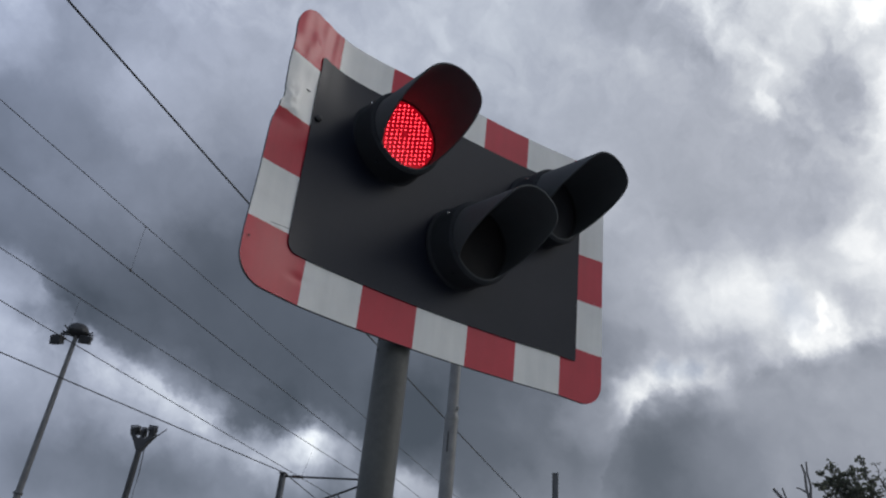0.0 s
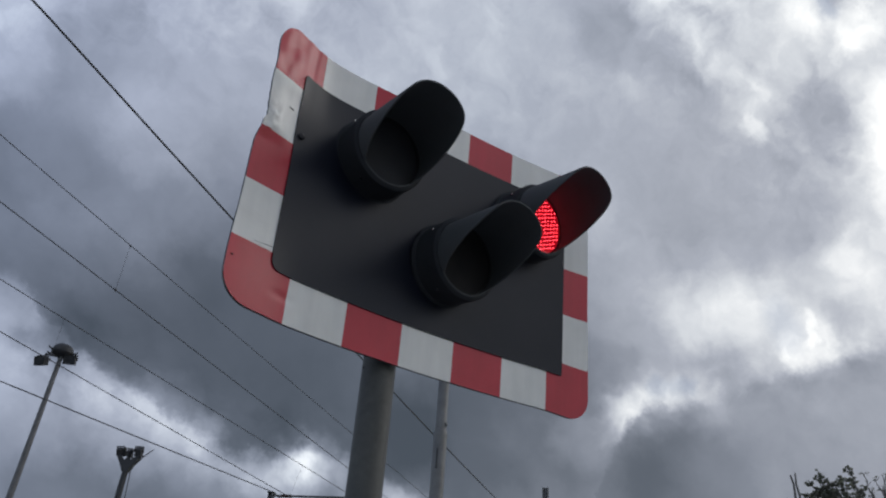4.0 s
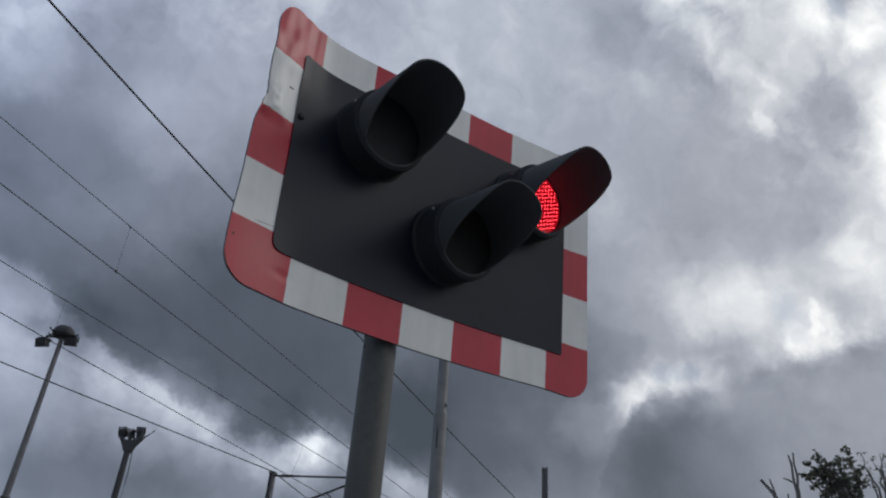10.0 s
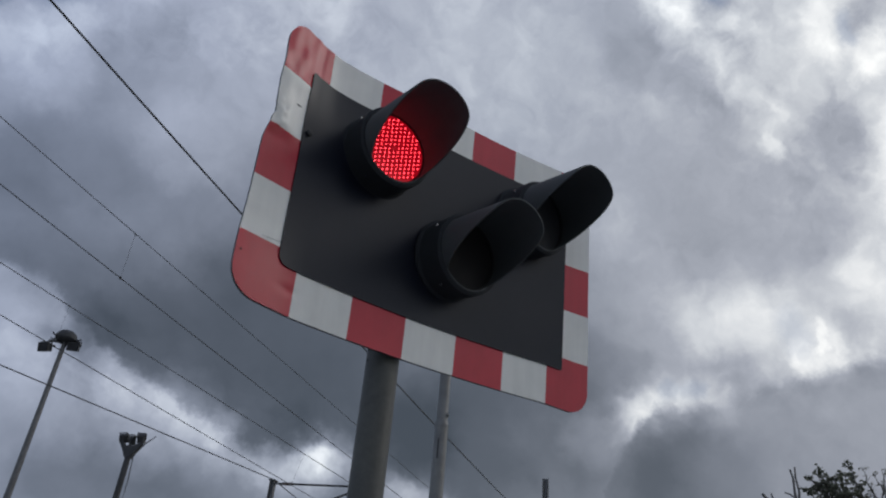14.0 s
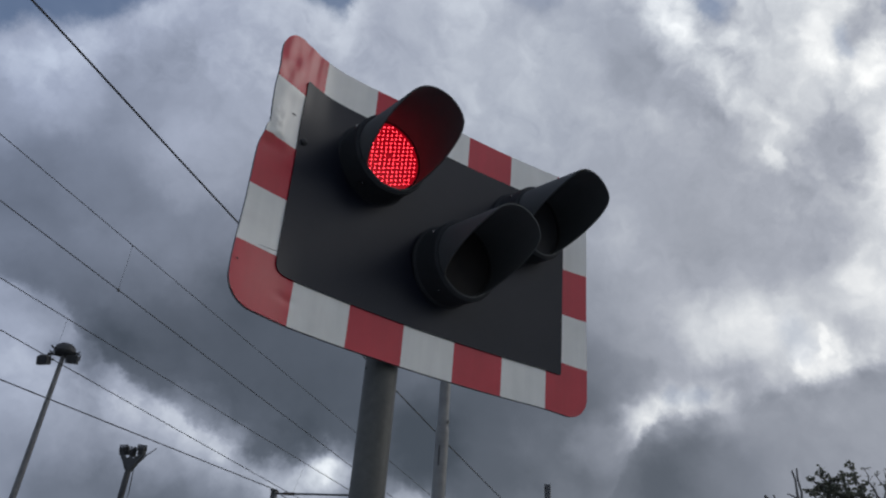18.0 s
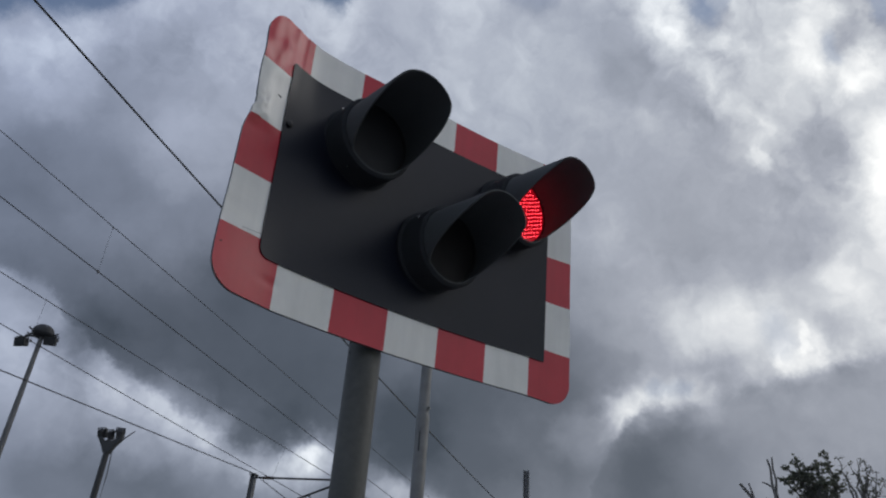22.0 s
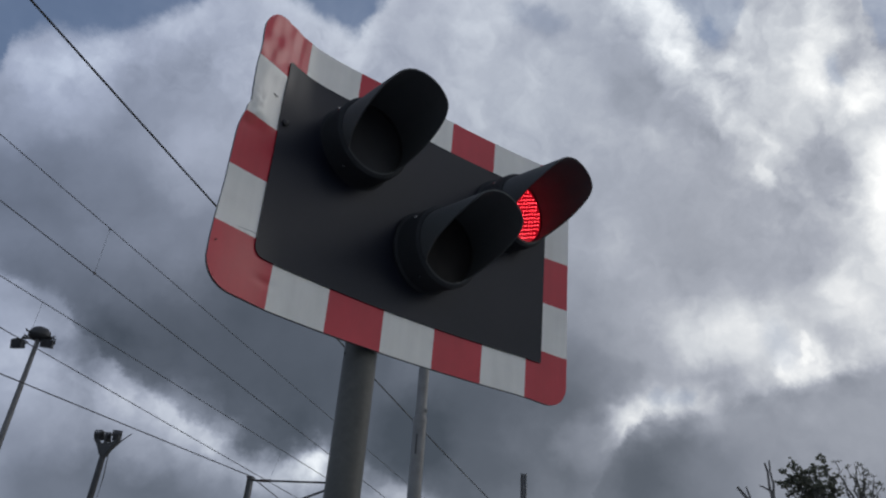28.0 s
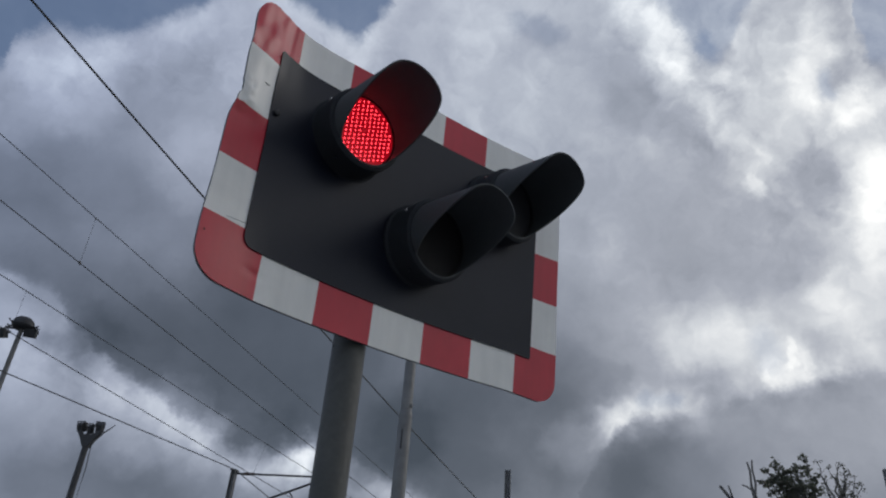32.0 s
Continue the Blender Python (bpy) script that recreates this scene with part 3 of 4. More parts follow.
def lamp_unit(cx, cz, turn, tilt, red):
    base = -0.005
    bm = bmesh.new()
    lathe(bm, [(HOUSE_R + 0.006, base), (HOUSE_R + 0.006, base - 0.006), (HOUSE_R, base - 0.010), (HOUSE_R, LENS_Y + 0.010), (HOUSE_R + 0.002, LENS_Y + 0.008), (HOUSE_R + 0.002, LENS_Y - 0.012), (HOUSE_R - 0.004, LENS_Y - 0.0165), (HOOD_R + 0.0005, LENS_Y - 0.0165), (HOOD_R - 0.004, LENS_Y - 0.004), (HOOD_R - 0.004, base)], "Y", 56, close=False)
    housing = part("lamp_housing", bm, M_HOUSING, signal, "round black lamp housing")
    pivot = Matrix.Translation((0, -0.03, 0))
    housing.matrix_basis = Matrix.Translation((cx, 0, cz)) @ pivot @ pose(0, 0, 0, tilt, 0, turn) @ pivot.inverted()
    # hood: a tube cut off slantwise, open at its mouth
    bm = bmesh.new()
    seg, n = 96, 10
    outer, inner = [], []
    for k in range(n + 1):
        ro, ri = [], []
        for i in range(seg):
            t = 2 * math.pi * i / seg
            y = (LENS_Y - 0.004) + (hood_edge(t) - LENS_Y + 0.004) * k / n
            for ring, r in ((ro, HOOD_R), (ri, HOOD_R - 0.0035)):
                ring.append(bm.verts.new((r * math.cos(t), y, r * math.sin(t))))
        outer.append(ro)
        inner.append(ri)
    for k in range(n):
        for i in range(seg):
            j = (i + 1) % seg
            bm.faces.new((outer[k][i], outer[k][j], outer[k + 1][j], outer[k + 1][i]))
            bm.faces.new((inner[k][i], inner[k + 1][i], inner[k + 1][j], inner[k][j]))
    for i in range(seg):
        j = (i + 1) % seg
        bm.faces.new((outer[n][i], outer[n][j], inner[n][j], inner[n][i]))
        bm.faces.new((outer[0][i], inner[0][i], inner[0][j], outer[0][j]))
    part("hood", bm, M_HOOD, housing, "long black hood cut off slantwise")
    bm = bmesh.new()
    lathe(bm, [(HOOD_R - 0.0045, LENS_Y + 0.008), (HOOD_R - 0.0045, LENS_Y + 0.002), (0.05, LENS_Y), (0.002, LENS_Y - 0.0005)], "Y", 48)
    part("lens", bm, M_LENS_R if red else M_LENS_A, housing, "dark red lens" if red else "dark amber lens")
    bm = bmesh.new()
    lathe(bm, [(0.0890, LENS_Y - 0.001), (0.0890, LENS_Y - 0.0065), (0.0870, LENS_Y - 0.0065), (0.0870, LENS_Y - 0.001), (0.0890, LENS_Y - 0.001)], "Y", 48, close=False)
    part("gasket", bm, M_RUBBER, housing, "thin black rubber ring")
    for k in (60, 150, 240, 330):
        bm = bmesh.new()
        t = radians(k)
        x, z = (HOUSE_R + 0.001) * math.cos(t), (HOUSE_R + 0.001) * math.sin(t)
        tube(bm, (x, LENS_Y + 0.018, z), (x * 1.035, LENS_Y + 0.018, z * 1.035), 0.0035, 0.003, 8)
        part("screw", bm, M_SCREW, housing)
    return housing


def light_source(housing):
    """The red diodes on their diffuser, which come forward through the lens while the lamp is lit."""
    bm = bmesh.new()
    lathe(bm, [(0.0862, 0.002), (0.0862, 0.0), (0.04, -0.0004), (0.001, -0.0008)], "Y", 48)
    bmesh.ops.create_icosphere(bm, subdivisions=2, radius=0.0055, matrix=Matrix.Diagonal((1, 0.5, 1, 1)))
    flat = len(bm.faces)
    for i in range(-9, 10):
        for j in range(-8, 9):
            x, z = j * 0.0124, (i + 0.5 * (j % 2)) * 0.0116
            if 0.006 < math.hypot(x, z) < 0.082:
                bmesh.ops.create_icosphere(bm, subdivisions=1, radius=0.0018, matrix=Matrix.Translation((x, -0.001, z)))
    bm.faces.ensure_lookup_table()
    for f in bm.faces[flat:]:
        f.material_index = 1
    ob = part("light_source", bm, M_GLOW, housing, "glowing red lamp face dotted with bright diodes")
    ob.data.materials.append(M_LED)
    return ob


housings = [lamp_unit(*LAMPS["first"], True), lamp_unit(*LAMPS["second"], True)]
lamp_unit(*LAMPS["amber"], False)
leds = [light_source(h) for h in housings]

# marks of the knock
for (x, z), (sx, sz), tilt, paint in (
    ((-0.466, 0.116), (0.026, 0.0022), 16, M_RUBBER), ((-0.480, -0.2315), (0.086, 0.0006), 0, M_ALU), ((-0.530, -0.284), (0.004, 0.0035), 30, M_RUBBER),
    ((-0.494, 0.140), (0.0026, 0.016), 12, M_ALU), ((-0.492, 0.098), (0.0026, 0.012), -20, M_ALU), ((-0.505, 0.070), (0.014, 0.0016), 40, M_ALU),
):
    bm = bmesh.new()
    box(bm, (sx, 0.0006, sz), (x, bow(x, z) - 0.0026, z), (0, tilt, 0))
    part("scratch", bm, paint, board, "short dark scratch" if paint is M_RUBBER else "fine grey scratch")

# post of the signal
post = thing("signal_post", pose(-0.065, 0.0925, 0), "weathered round galvanised steel post carrying the signal board", "post")
bm = bmesh.new()
lathe(bm, [(0.0385, 0.0), (0.0385, 2.70), (0.034, 2.715), (0.002, 2.72)], "Z", 40)
part("shaft", bm, M_GALV, post)
bm = bmesh.new()
lathe(bm, [(0.11, 0.0), (0.11, 0.018), (0.05, 0.022), (0.042, 0.09), (0.0385, 0.095)], "Z", 32)
part("base_flange", bm, M_GALV, post)
for z in (2.62, 2.66):
    bm = bmesh.new()
    lathe(bm, [(0.0385, z - 0.006), (0.0405, z - 0.006), (0.0405, z + 0.006), (0.0385, z + 0.006)], "Z", 40, close=False)
    part("clamp_band", bm, M_GALV, post)
for z in (2.455, 2.425, 2.398):
    bm = bmesh.new()
    t = radians(172)
    x, y = 0.0385 * math.cos(t), 0.0385 * math.sin(t)
    tube(bm, (x * 0.97, y * 0.97, z), (x * 1.03, y * 1.03, z), 0.0035, 0.0035, 8)
    part("rivet", bm, M_RUBBER, post)
for z in (0.10, -0.20):
    bm = bmesh.new()
    box(bm, (0.30, 0.025, 0.035), (-0.05, 0.022, z), bevel=0.003)
    part("mounting_rail", bm, M_GALV, signal)

# ---- far posts ----
pole = thing("lamp_post", pose(4.49, 5.80, 0), "pale galvanised tubular lamp post with a stepped collar", "post")
bm = bmesh.new()
lathe(bm, [(0.078, 0.0), (0.078, 5.05), (0.076, 5.12), (0.062, 5.15)], "Z", 28)
part("shaft", bm, M_GALV_PALE, pole)
bm = bmesh.new()
lathe(bm, [(0.079, 5.045), (0.081, 5.055), (0.081, 5.085), (0.079, 5.095)], "Z", 28)
part("collar", bm, M_GALV_PALE, pole)
bm = bmesh.new()
lathe(bm, [(0.066, 5.14), (0.060, 6.75), (0.02, 6.78)], "Z", 28)
part("upper_shaft", bm, M_GALV_PALE, pole)
bm = bmesh.new()
box(bm, (0.03, 0.02, 0.045), (0.025, -0.072, 5.20), (0, 0, 20), 0.006)
part("latch", bm, M_GALV_PALE, pole)
bm = bmesh.new()
box(bm, (0.018, 0.012, 0.24), (-0.062, -0.045, 4.78), (0, 0, -55), 0.003)
part("door_slot", bm, M_BOLT, pole, "narrow dark inspection slot")


def box_lamp(name, parent, at, size, turn, tilt):
    """A floodlight: a deep case with a rim, a glass and a stirrup."""
    bm = bmesh.new()
    w, d, h = size
    m = Matrix.Translation(at) @ pose(0, 0, 0, tilt, 0, turn)
    rows = [(-0.5, 0.62), (-0.15, 0.95), (0.35, 1.0), (0.5, 1.0)]
    rings = []
    for y, k in rows:
        rings.append([bm.verts.new(m @ Vector((sx * w * 0.5 * k, y * d, sz * h * 0.5 * k))) for sx, sz in ((-1, -1), (1, -1), (1, 1), (-1, 1))])
    for p, q in zip(rings, rings[1:]):
        for i in range(4):
            j = (i + 1) % 4
            bm.faces.new((p[i], p[j], q[j], q[i]))
    bm.faces.new(rings[0][::-1])
    bm.faces.new(rings[-1])
    case = part(name, bm, M_DARK_STEEL, parent, smooth=False)
    bm = bmesh.new()
    bmesh.ops.create_cube(bm, size=1.0, matrix=m @ Matrix.Translation((0, 0.52 * d, 0)) @ Matrix.Diagonal((w * 0.9, 0.02, h * 0.9, 1)))
    part("glass", bm, M_GLASS_DARK, case, "dark lamp glass", smooth=False)
    bm = bmesh.new()
    cable(bm, [m @ Vector(p) for p in ((-w * 0.56, 0, 0), (-w * 0.56, 0, h * 0.62), (w * 0.56, 0, h * 0.62), (w * 0.56, 0, 0))], 0.03)
    part("stirrup", bm, M_DARK_STEEL, case)


mast = thing("floodlight_mast", pose(5.62, 36.08, 0), "tall grey floodlight mast with a round head and two lamps", "mast", "floodlight masts")
bm = bmesh.new()
tube(bm, (0, 0, 0), (0, 0, 17.1), 0.20, 0.10, 20)
part("shaft", bm, M_MAST, mast)
bm = bmesh.new()
lathe(bm, [(0.12, 17.05), (0.40, 17.10), (0.48, 17.19), (0.49, 17.30), (0.43, 17.46), (0.32, 17.57), (0.14, 17.63), (0.01, 17.64)], "Z", 28)
part("head", bm, M_DARK_STEEL, mast, "domed dark head ring")
for k in (18, 140, 200, 320):
    bm = bmesh.new()
    t = radians(k)
    cable(bm, [(q * math.cos(t), q * math.sin(t), z) for q, z in ((0.44, 17.24), (0.56, 17.20), (0.66, 17.22), (0.71, 17.28))], 0.035)
    part("hook", bm, M_DARK_STEEL, mast)
for x, y, z, tn in ((-0.66, 0.12, 16.62, 130), (0.42, -0.12, 16.96, 150)):
    bm = bmesh.new()
    tube(bm, (0, 0, 17.05), (x, y, z + 0.36), 0.05, 0.05, 8)
    part("arm", bm, M_DARK_STEEL, mast)
    box_lamp("floodlight", mast, (x, y, z), (0.52, 0.44, 0.40), tn, -20)
bm = bmesh.new()
lathe(bm, [(0.165, 9.75), (0.20, 9.77), (0.20, 9.83), (0.165, 9.85)], "Z", 20, (0, 0, 0.0))
part("joint_band", bm, M_MAST, mast)

mast2 = thing("floodlight_mast", pose(9.62, 35.17, 0), "slim dark floodlight mast with a forked head", "mast", "floodlight masts")
bm = bmesh.new()
tube(bm, (0, 0, 0), (0, 0, 12.75), 0.17, 0.13, 20)
part("shaft", bm, M_DARK_STEEL, mast2)
side = Vector((0.77, -0.64, 0))
bm = bmesh.new()
outline = ((-0.13, 12.55), (0.13, 12.55), (0.28, 12.88), (0.53, 13.22), (0.40, 13.29), (0.24, 13.14), (0.12, 13.06), (0.03, 13.16), (-0.07, 13.14), (-0.15, 13.04), (-0.34, 13.24), (-0.52, 13.22), (-0.29, 12.86))
near, far = [[bm.verts.new(side * x + Vector((0.64, 0.77, 0)) * y + Vector((0, 0, z))) for x, z in outline] for y in (-0.15, 0.15)]
for i in range(len(outline)):
    j = (i + 1) % len(outline)
    bm.faces.new((near[i], near[j], far[j], far[i]))
bm.faces.new(near[::-1])
bm.faces.new(far)
part("fork", bm, M_DARK_STEEL, mast2, "flared head bracket", smooth=False)
for off, z, w in ((-0.44, 13.42, 0.34), (0.36, 13.46, 0.34), (-0.02, 13.36, 0.18)):
    box_lamp("floodlight", mast2, tuple(side * off + Vector((0, 0, z))), (w, 0.38, 0.40), -40 + off * 30, 25)
bm = bmesh.new()
tube(bm, side * 0.55 + Vector((0, 0, 13.2)), side * 1.0 + Vector((0, 0, 13.62)), 0.03, 0.02, 8)
part("aerial", bm, M_DARK_STEEL, mast2)
bm = bmesh.new()
cable(bm, [side * 0.22 + Vector((0, 0, 12.7)), side * 0.30 + Vector((0, 0, 11.6)), side * 0.28 + Vector((0, 0, 10.0)), side * 0.26 + Vector((0, 0, 0.0))], 0.02)
part("cable", bm, M_WIRE, mast2)


def i_beam(bm, w, h, z0, z1, turn):
    """A steel column of H section."""
    for size, at in (((w, 0.014, z1 - z0), (0, h / 2, 0)), ((w, 0.014, z1 - z0), (0, -h / 2, 0)), ((0.012, h - 0.014, z1 - z0), (0, 0, 0))):
        p = Matrix.Rotation(radians(turn), 3, "Z") @ Vector(at)
        box(bm, size, (p.x, p.y, (z0 + z1) / 2), (0, 0, turn))


ACROSS = Vector((0.545, -0.838, 0))
cat = thing("catenary_mast", pose(7.86, 16.80, 0), "grey steel catenary mast with a cantilever arm", "mast", "railway masts")
bm = bmesh.new()
i_beam(bm, 0.11, 0.11, 0, 7.46, 33)
part("column", bm, M_MAST, cat)
bm = bmesh.new()
box(bm, (0.17, 0.17, 0.02), (0, 0, 7.47), (0, 0, 33))
part("cap_plate", bm, M_MAST, cat)
tip = ACROSS * 2.6 + Vector((0, 0, 7.25))
bm = bmesh.new()
tube(bm, Vector((0, 0, 7.40)), tip, 0.024, 0.024, 10)
tie = part("tie_tube", bm, M_DARK_STEEL, cat, "thin horizontal cantilever tube")
for k in range(5):
    p = ACROSS * (0.30 + 0.06 * k) + Vector((0, 0, 7.40 - 0.15 * (0.30 + 0.06 * k) / 2.6))
    bm = bmesh.new()
    tube(bm, p - ACROSS * 0.02, p + ACROSS * 0.02, 0.042, 0.032, 12)
    part("insulator_disc", bm, M_INSUL, tie)
bm = bmesh.new()
tube(bm, Vector((0, 0, 6.42)), ACROSS * 2.45 + Vector((0, 0, 7.24)), 0.026, 0.026, 10)
strut = part("strut_tube", bm, M_DARK_STEEL, cat, "slanting cantilever tube")
bm = bmesh.new()
q = ACROSS * 1.55 + Vector((0, 0, 6.93))
cable(bm, [q, q + Vector((0, 0, -0.10)) + ACROSS * 0.10, q + Vector((0, 0, -0.22)) + ACROSS * 0.14], 0.018)
part("hanger", bm, M_DARK_STEEL, strut)
bm = bmesh.new()
tube(bm, q + ACROSS * -0.45 + Vector((0, 0, -0.24)), q + ACROSS * 0.35 + Vector((0, 0, -0.26)), 0.022, 0.022, 8)
part("registration_arm", bm, M_DARK_STEEL, strut)
bm = bmesh.new()
tube(bm, q + Vector((0, 0, -0.25)), q + Vector((0, 0, -0.75)), 0.022, 0.022, 8)
part("drop_rod", bm, M_DARK_STEEL, strut)
bm = bmesh.new()
cable(bm, [q + ACROSS * (0.25 + 0.40 * math.sin(t)) + Vector((0, 0, -0.62 + 0.20 * math.cos(t))) for t in (radians(a) for a in range(-70, 71, 14))], 0.016)
part("loop", bm, M_DARK_STEEL, strut)

m3 = thing("catenary_mast", pose(11.23, 10.80, 0), "plain dark steel railway mast", "mast", "railway masts")
bm = bmesh.new()
i_beam(bm, 0.11, 0.11, 0, 7.2, 40)
part("column", bm, M_MAST, m3)
m4 = thing("catenary_mast", pose(15.62, 4.74, 0), "plain dark steel railway mast", "mast", "railway masts")
bm = bmesh.new()
i_beam(bm, 0.14, 0.14, 0, 7.2, 40)
part("column", bm, M_MAST, m4)

# ---- wires ----
WIRES = [
    ("feeder_wire", (-0.955, 3.813, 6.2), (9.80, 10.277, 6.2), 0.26, 0.0095, "thick dark feeder cable strung overhead"),
    ("messenger_wire", (-0.80, 5.390, 6.1), (7.82, 10.44, 6.1), 0.0, 0.0042, "dark messenger wire of the overhead line"),
    ("contact_wire", (-0.573, 5.505, 5.55), (5.03, 8.775, 5.55), 0.0, 0.0050, "dark contact wire of the overhead line"),
    ("messenger_wire", (-0.07, 8.565, 6.35), (7.06, 12.08, 6.35), 0.0, 0.0056, "dark messenger wire of the overhead line"),
    ("contact_wire", (0.174, 8.85, 5.85), (6.59, 12.18, 5.85), 0.0, 0.006, "dark contact wire of the overhead line"),
]
for name, a, b, sag, r, label in WIRES:
    a, b = Vector(a), Vector(b)
    d = b - a
    bm = bmesh.new()
    cable(bm, [a + d * k - Vector((0, 0, sag * k * (1 - k) if 0 < k < 1 else 0)) for k in (-3, -1, 0, 0.125, 0.25, 0.375, 0.5, 0.625, 0.75, 0.875, 1, 2, 4, 8)], r)
    tagged(part(name, bm, M_WIRE), label, "wire", "overhead wires")
a, top, b = Vector((1.139, 14.863, 7.46)), Vector((7.86, 16.81, 7.50)), Vector((9.47, 17.93, 7.44))
bm = bmesh.new()
cable(bm, [a + (a - top) * 3, a + (a - top), a, top, b, b + (b - top) * 4, b + (b - top) * 16], 0.012)
tagged(part("earth_wire", bm, M_WIRE), "dark earth wire carried on the mast head", "wire", "overhead wires")
for hi, lo in (((0.628, 6.240, 6.1), (0.623, 6.203, 5.55)), ((0.730, 8.960, 6.35), (0.760, 9.150, 5.85)), ((5.747, 11.43, 6.35), (5.753, 11.735, 5.85))):
    bm = bmesh.new()
    cable(bm, [hi, lo], 0.0016)
    drop = tagged(part("dropper_wire", bm, M_WIRE), "thin dropper between messenger and contact wire", "wire", "dropper wires")
    bm = bmesh.new()
    box(bm, (0.03, 0.015, 0.035), lo, (0, 0, 33), 0.006)
    part("clip", bm, M_BOLT, drop)
    bm = bmesh.new()
    box(bm, (0.025, 0.012, 0.02), hi, (0, 0, 33), 0.005)
    part("clip", bm, M_BOLT, drop)


# ---- trees ----
def leaf(bm, rng, p, size):
    q = Euler((rng.uniform(0, 6.3), rng.uniform(0, 6.3), rng.uniform(0, 6.3))).to_matrix()
    shape = ((0, -0.5, 0), (0.32, -0.1, 0.06), (0.22, 0.35, 0.02), (0, 0.5, -0.05), (-0.25, 0.3, 0.03), (-0.32, -0.12, 0.06))
    bm.faces.new([bm.verts.new(p + q @ (Vector(v) * size)) for v in shape])


def tree(name, at, fork, ends, label, seed, girth, reach, clump, leaves, size, stray):
    """A trunk to its fork, one crooked limb to each end (across, up), twigs along it and clumps of small leaves on the twigs."""
    rng = random.Random(seed)
    root = thing(name, pose(*at), label, "tree")
    bm = bmesh.new()
    cable(bm, [(0, 0, 0), (0.03, -0.02, fork * 0.4), (-0.02, 0.03, fork * 0.8), (0, 0, fork)], girth, 8)
    part("trunk", bm, M_BARK, root)
    wood, green = bmesh.new(), bmesh.new()
    for across, up in ends:
        deep = rng.uniform(-0.35, 0.35)
        a, b = Vector((0, 0, fork - 0.05)), CROSSWISE * across + AWAY * deep + Vector((0, 0, up))
        bend = Vector((rng.uniform(-1, 1), rng.uniform(-1, 1), rng.uniform(0.2, 1))) * 0.10
        line = [a.lerp(b, k / 8) + bend * math.sin(math.pi * k / 8) + Vector((rng.gauss(0, 1), rng.gauss(0, 1), rng.gauss(0, 1))) * (0.018 if 0 < k < 8 else 0) for k in range(9)]
        for k in range(8):
            tube(wood, line[k], line[k + 1], girth * 0.42 * (1 - k / 10), girth * 0.42 * (1 - (k + 1) / 10), 6, cap=False)
        for k in range(reach, 9):
            for n in range(2 if k < 8 else 3):
                way = Vector((rng.gauss(0, 1), rng.gauss(0, 1), rng.gauss(0.35, 0.8))).normalized()
                tip = line[k] + way * clump * rng.uniform(0.8, 2.2)
                mid = line[k].lerp(tip, 0.5) + Vector((rng.gauss(0, 1), rng.gauss(0, 1), rng.gauss(0, 1))) * clump * 0.2
                tube(wood, line[k], mid, girth * 0.11, girth * 0.085, 5, cap=False)
                tube(wood, mid, tip, girth * 0.085, girth * 0.05, 5, cap=False)
                if rng.random() < stray:
                    continue
                for q in range(int(leaves * rng.uniform(0.6, 1.3))):
                    o = Vector((rng.gauss(0, 1), rng.gauss(0, 1), rng.gauss(0, 0.8))) * clump * 0.42
                    leaf(green, rng, mid.lerp(tip, rng.random()) + o, size * rng.uniform(0.6, 1.3))
    part("branchwork", wood, M_BARK, root)
    part("crown", green, M_LEAF, root, smooth=False)
    return root


CROSSWISE, AWAY = Vector((0.428, -0.904, 0)), Vector((0.904, 0.428, 0))
tree("hawthorn_tree", (17.26, 7.22, 0), 6.75, [
    (-0.86, 7.95), (-0.74, 8.05), (-0.70, 7.83), (-0.58, 7.93), (-0.56, 8.29), (-0.44, 8.15), (0.13, 8.41), (-0.32, 8.05), (-0.16, 8.13), (-0.02, 8.03),
    (-0.22, 7.85), (0.08, 7.81), (-0.40, 7.73), (-0.08, 7.65), (0.20, 7.63), (-0.54, 7.49), (-0.28, 7.49), (0.10, 7.47), (0.24, 7.87),
], "hawthorn tree with a dense dark wind-blown crown", 23, 0.10, 5, 0.085, 11, 0.085, 0.10)
tree("hawthorn_tree", (17.54, 6.63, 0), 6.85, [
    (-0.30, 8.16), (0.10, 8.12), (0.22, 8.04), (0.34, 7.98), (0.42, 7.88), (-0.08, 8.06), (0.22, 7.72), (-0.20, 7.70), (0.04, 7.90), (0.52, 7.66), (0.34, 7.50),
], "sparse hawthorn tree with thin twigs and few leaves", 31, 0.075, 4, 0.075, 5, 0.055, 0.45)
snag = thing("dead_tree", pose(16.62, 8.18, 0), "bare dead tree with forked grey limbs", "tree")
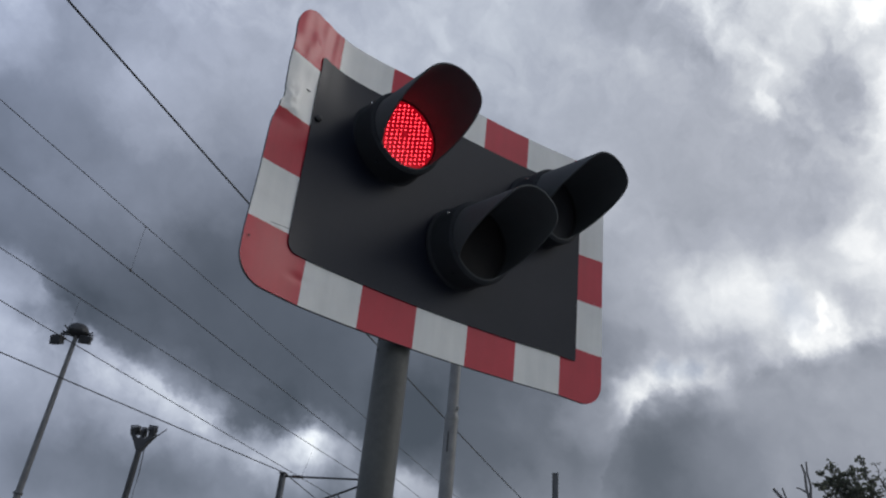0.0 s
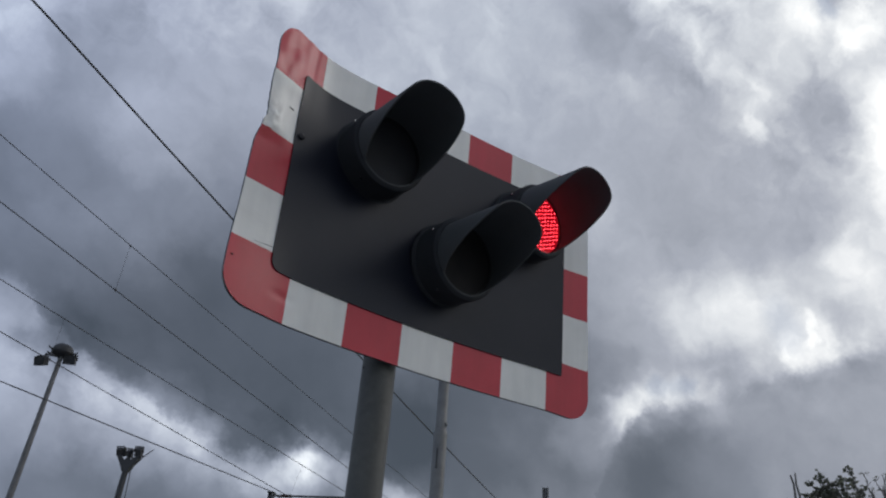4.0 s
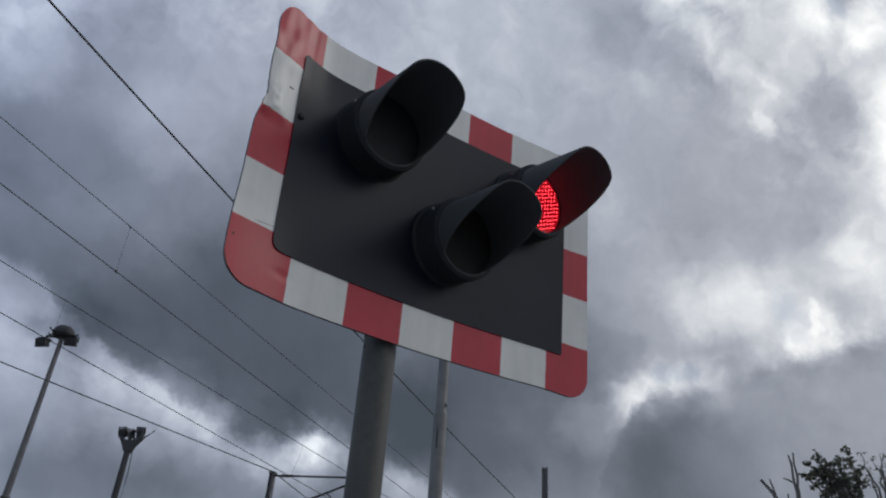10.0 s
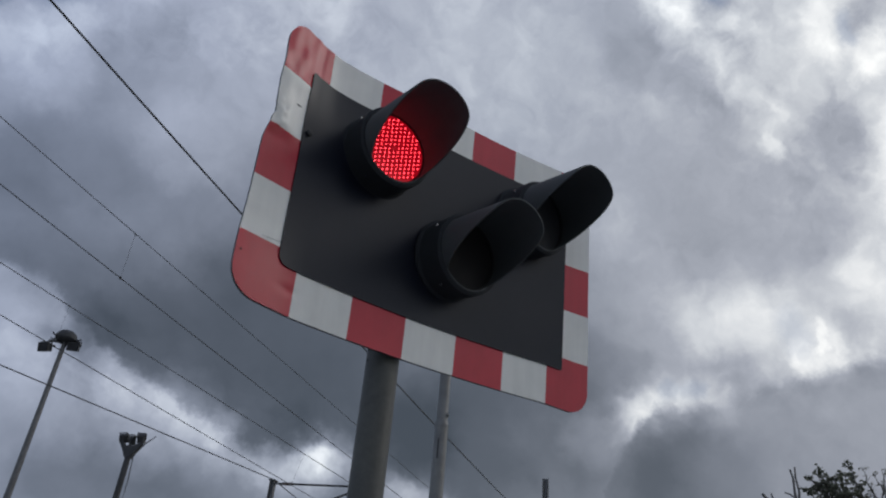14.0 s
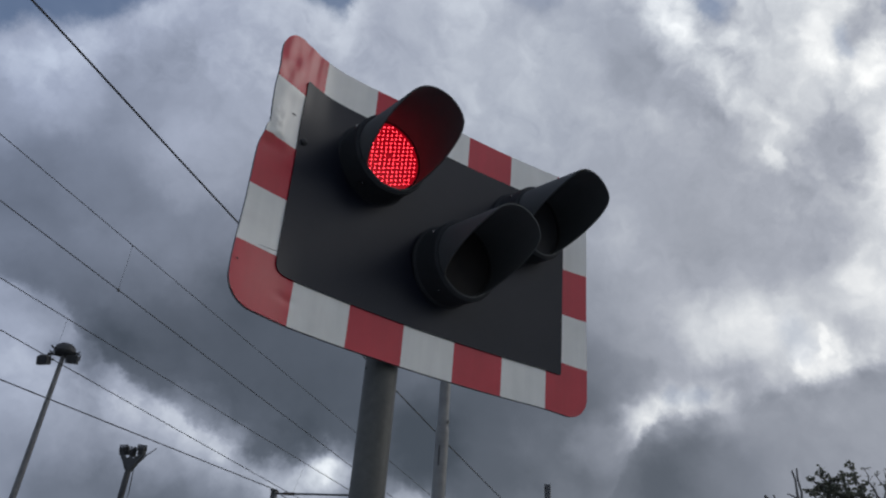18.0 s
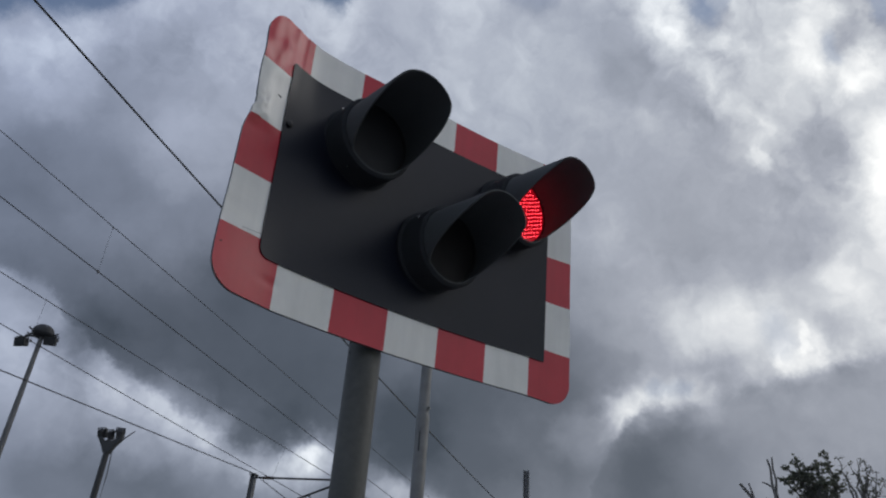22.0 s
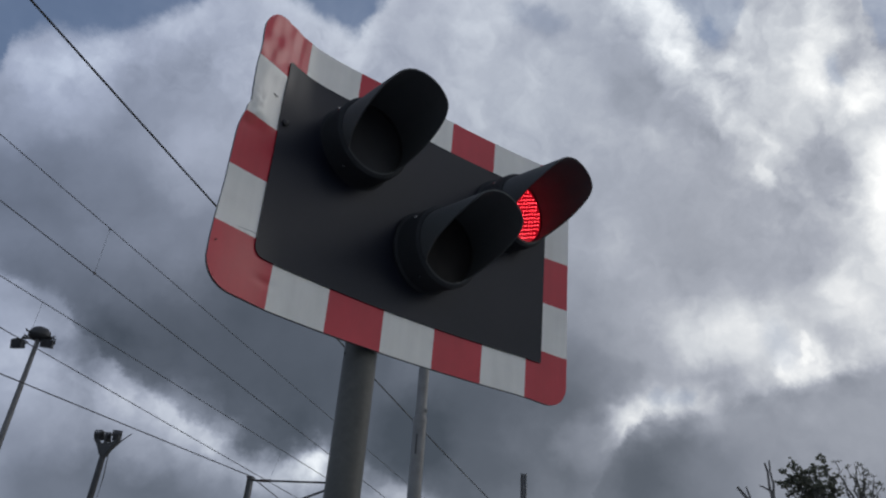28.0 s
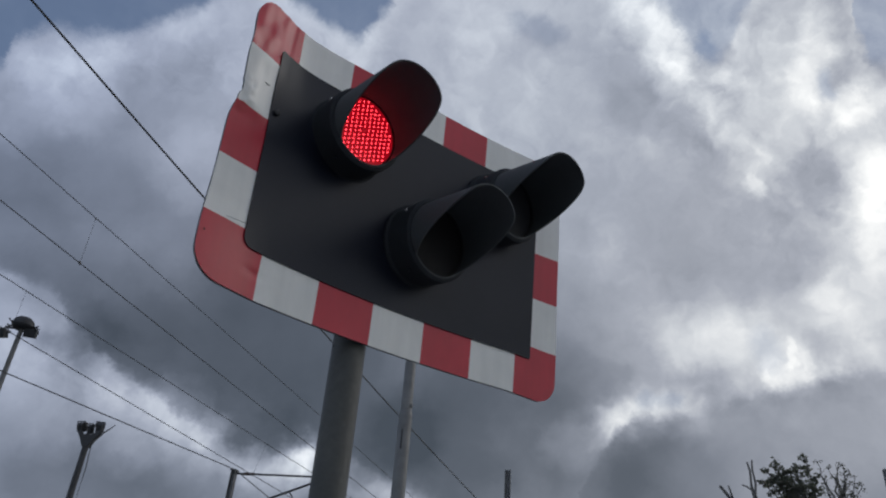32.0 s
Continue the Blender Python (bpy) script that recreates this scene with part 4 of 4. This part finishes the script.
for name, pts, r in (
    ("trunk", ((0.0, 0.0, 0), (0.02, -0.05, 4.0), (0.03, -0.04, 6.6), (0.02, -0.06, 7.5)), 0.085),
    ("limb", ((0.02, -0.05, 7.35), (0.01, -0.01, 7.75), (0.02, -0.02, 8.1), (0.01, 0.02, 8.32)), 0.034),
    ("limb", ((0.02, -0.06, 7.45), (0.05, -0.10, 7.8), (0.03, -0.075, 8.1), (0.04, -0.09, 8.36)), 0.030),
    ("limb", ((0.0, 0.0, 7.66), (-0.05, 0.09, 7.74), (-0.1, 0.17, 7.78)), 0.022),
    ("limb", ((0.0, 0.05, 6.2), (-0.1, 0.25, 7.0), (-0.2, 0.42, 7.45), (-0.3, 0.62, 7.78)), 0.055),
    ("limb", ((-0.17, 0.36, 7.3), (-0.2, 0.40, 7.55), (-0.23, 0.44, 7.78)), 0.026),
    ("limb", ((-0.1, 0.25, 7.0), (-0.06, 0.15, 7.25), (-0.07, 0.14, 7.42)), 0.024),
):
    bm = bmesh.new()
    v = [Vector(p) for p in pts]
    for i in range(len(v) - 1):
        tube(bm, v[i], v[i + 1], r * (1 - 0.55 * i / len(v)), r * (1 - 0.55 * (i + 1) / len(v)), 8)
    part(name, bm, M_BARK, snag)


def motions():
    vx, vy = 0.0072 * CLOUD_H, 0.0021 * CLOUD_H
    walk(cloud_layer, [(t, pose(EYE.x + vx * (t - 19), EYE.y + vy * (t - 19), EYE.z)) for t in range(0, 33, 2)])
    # the two red lamps flash in turn
    period, to_second, to_first = 0.751, 0.045, 0.43
    changes = []
    for k in range(44):
        changes += [(to_second + k * period, 1), (to_first + k * period, 0)]
    changes = [c for c in changes if c[0] < 32.0]
    for who, ob in enumerate(leds):
        lit, dark = pose(0, LENS_Y - 0.003, 0), pose(0, LENS_Y + 0.035, 0)
        now = lit if who == 0 else dark
        rows = [(0.0, now)]
        for t, which in changes:
            f = math.ceil(t * FPS - 1e-6)
            if f > 1:
                rows.append(((f - 1) / FPS, now))
            now = lit if which == who else dark
            rows.append((f / FPS, now))
        rows.append((32.0, now))
        walk(ob, rows)


motions()
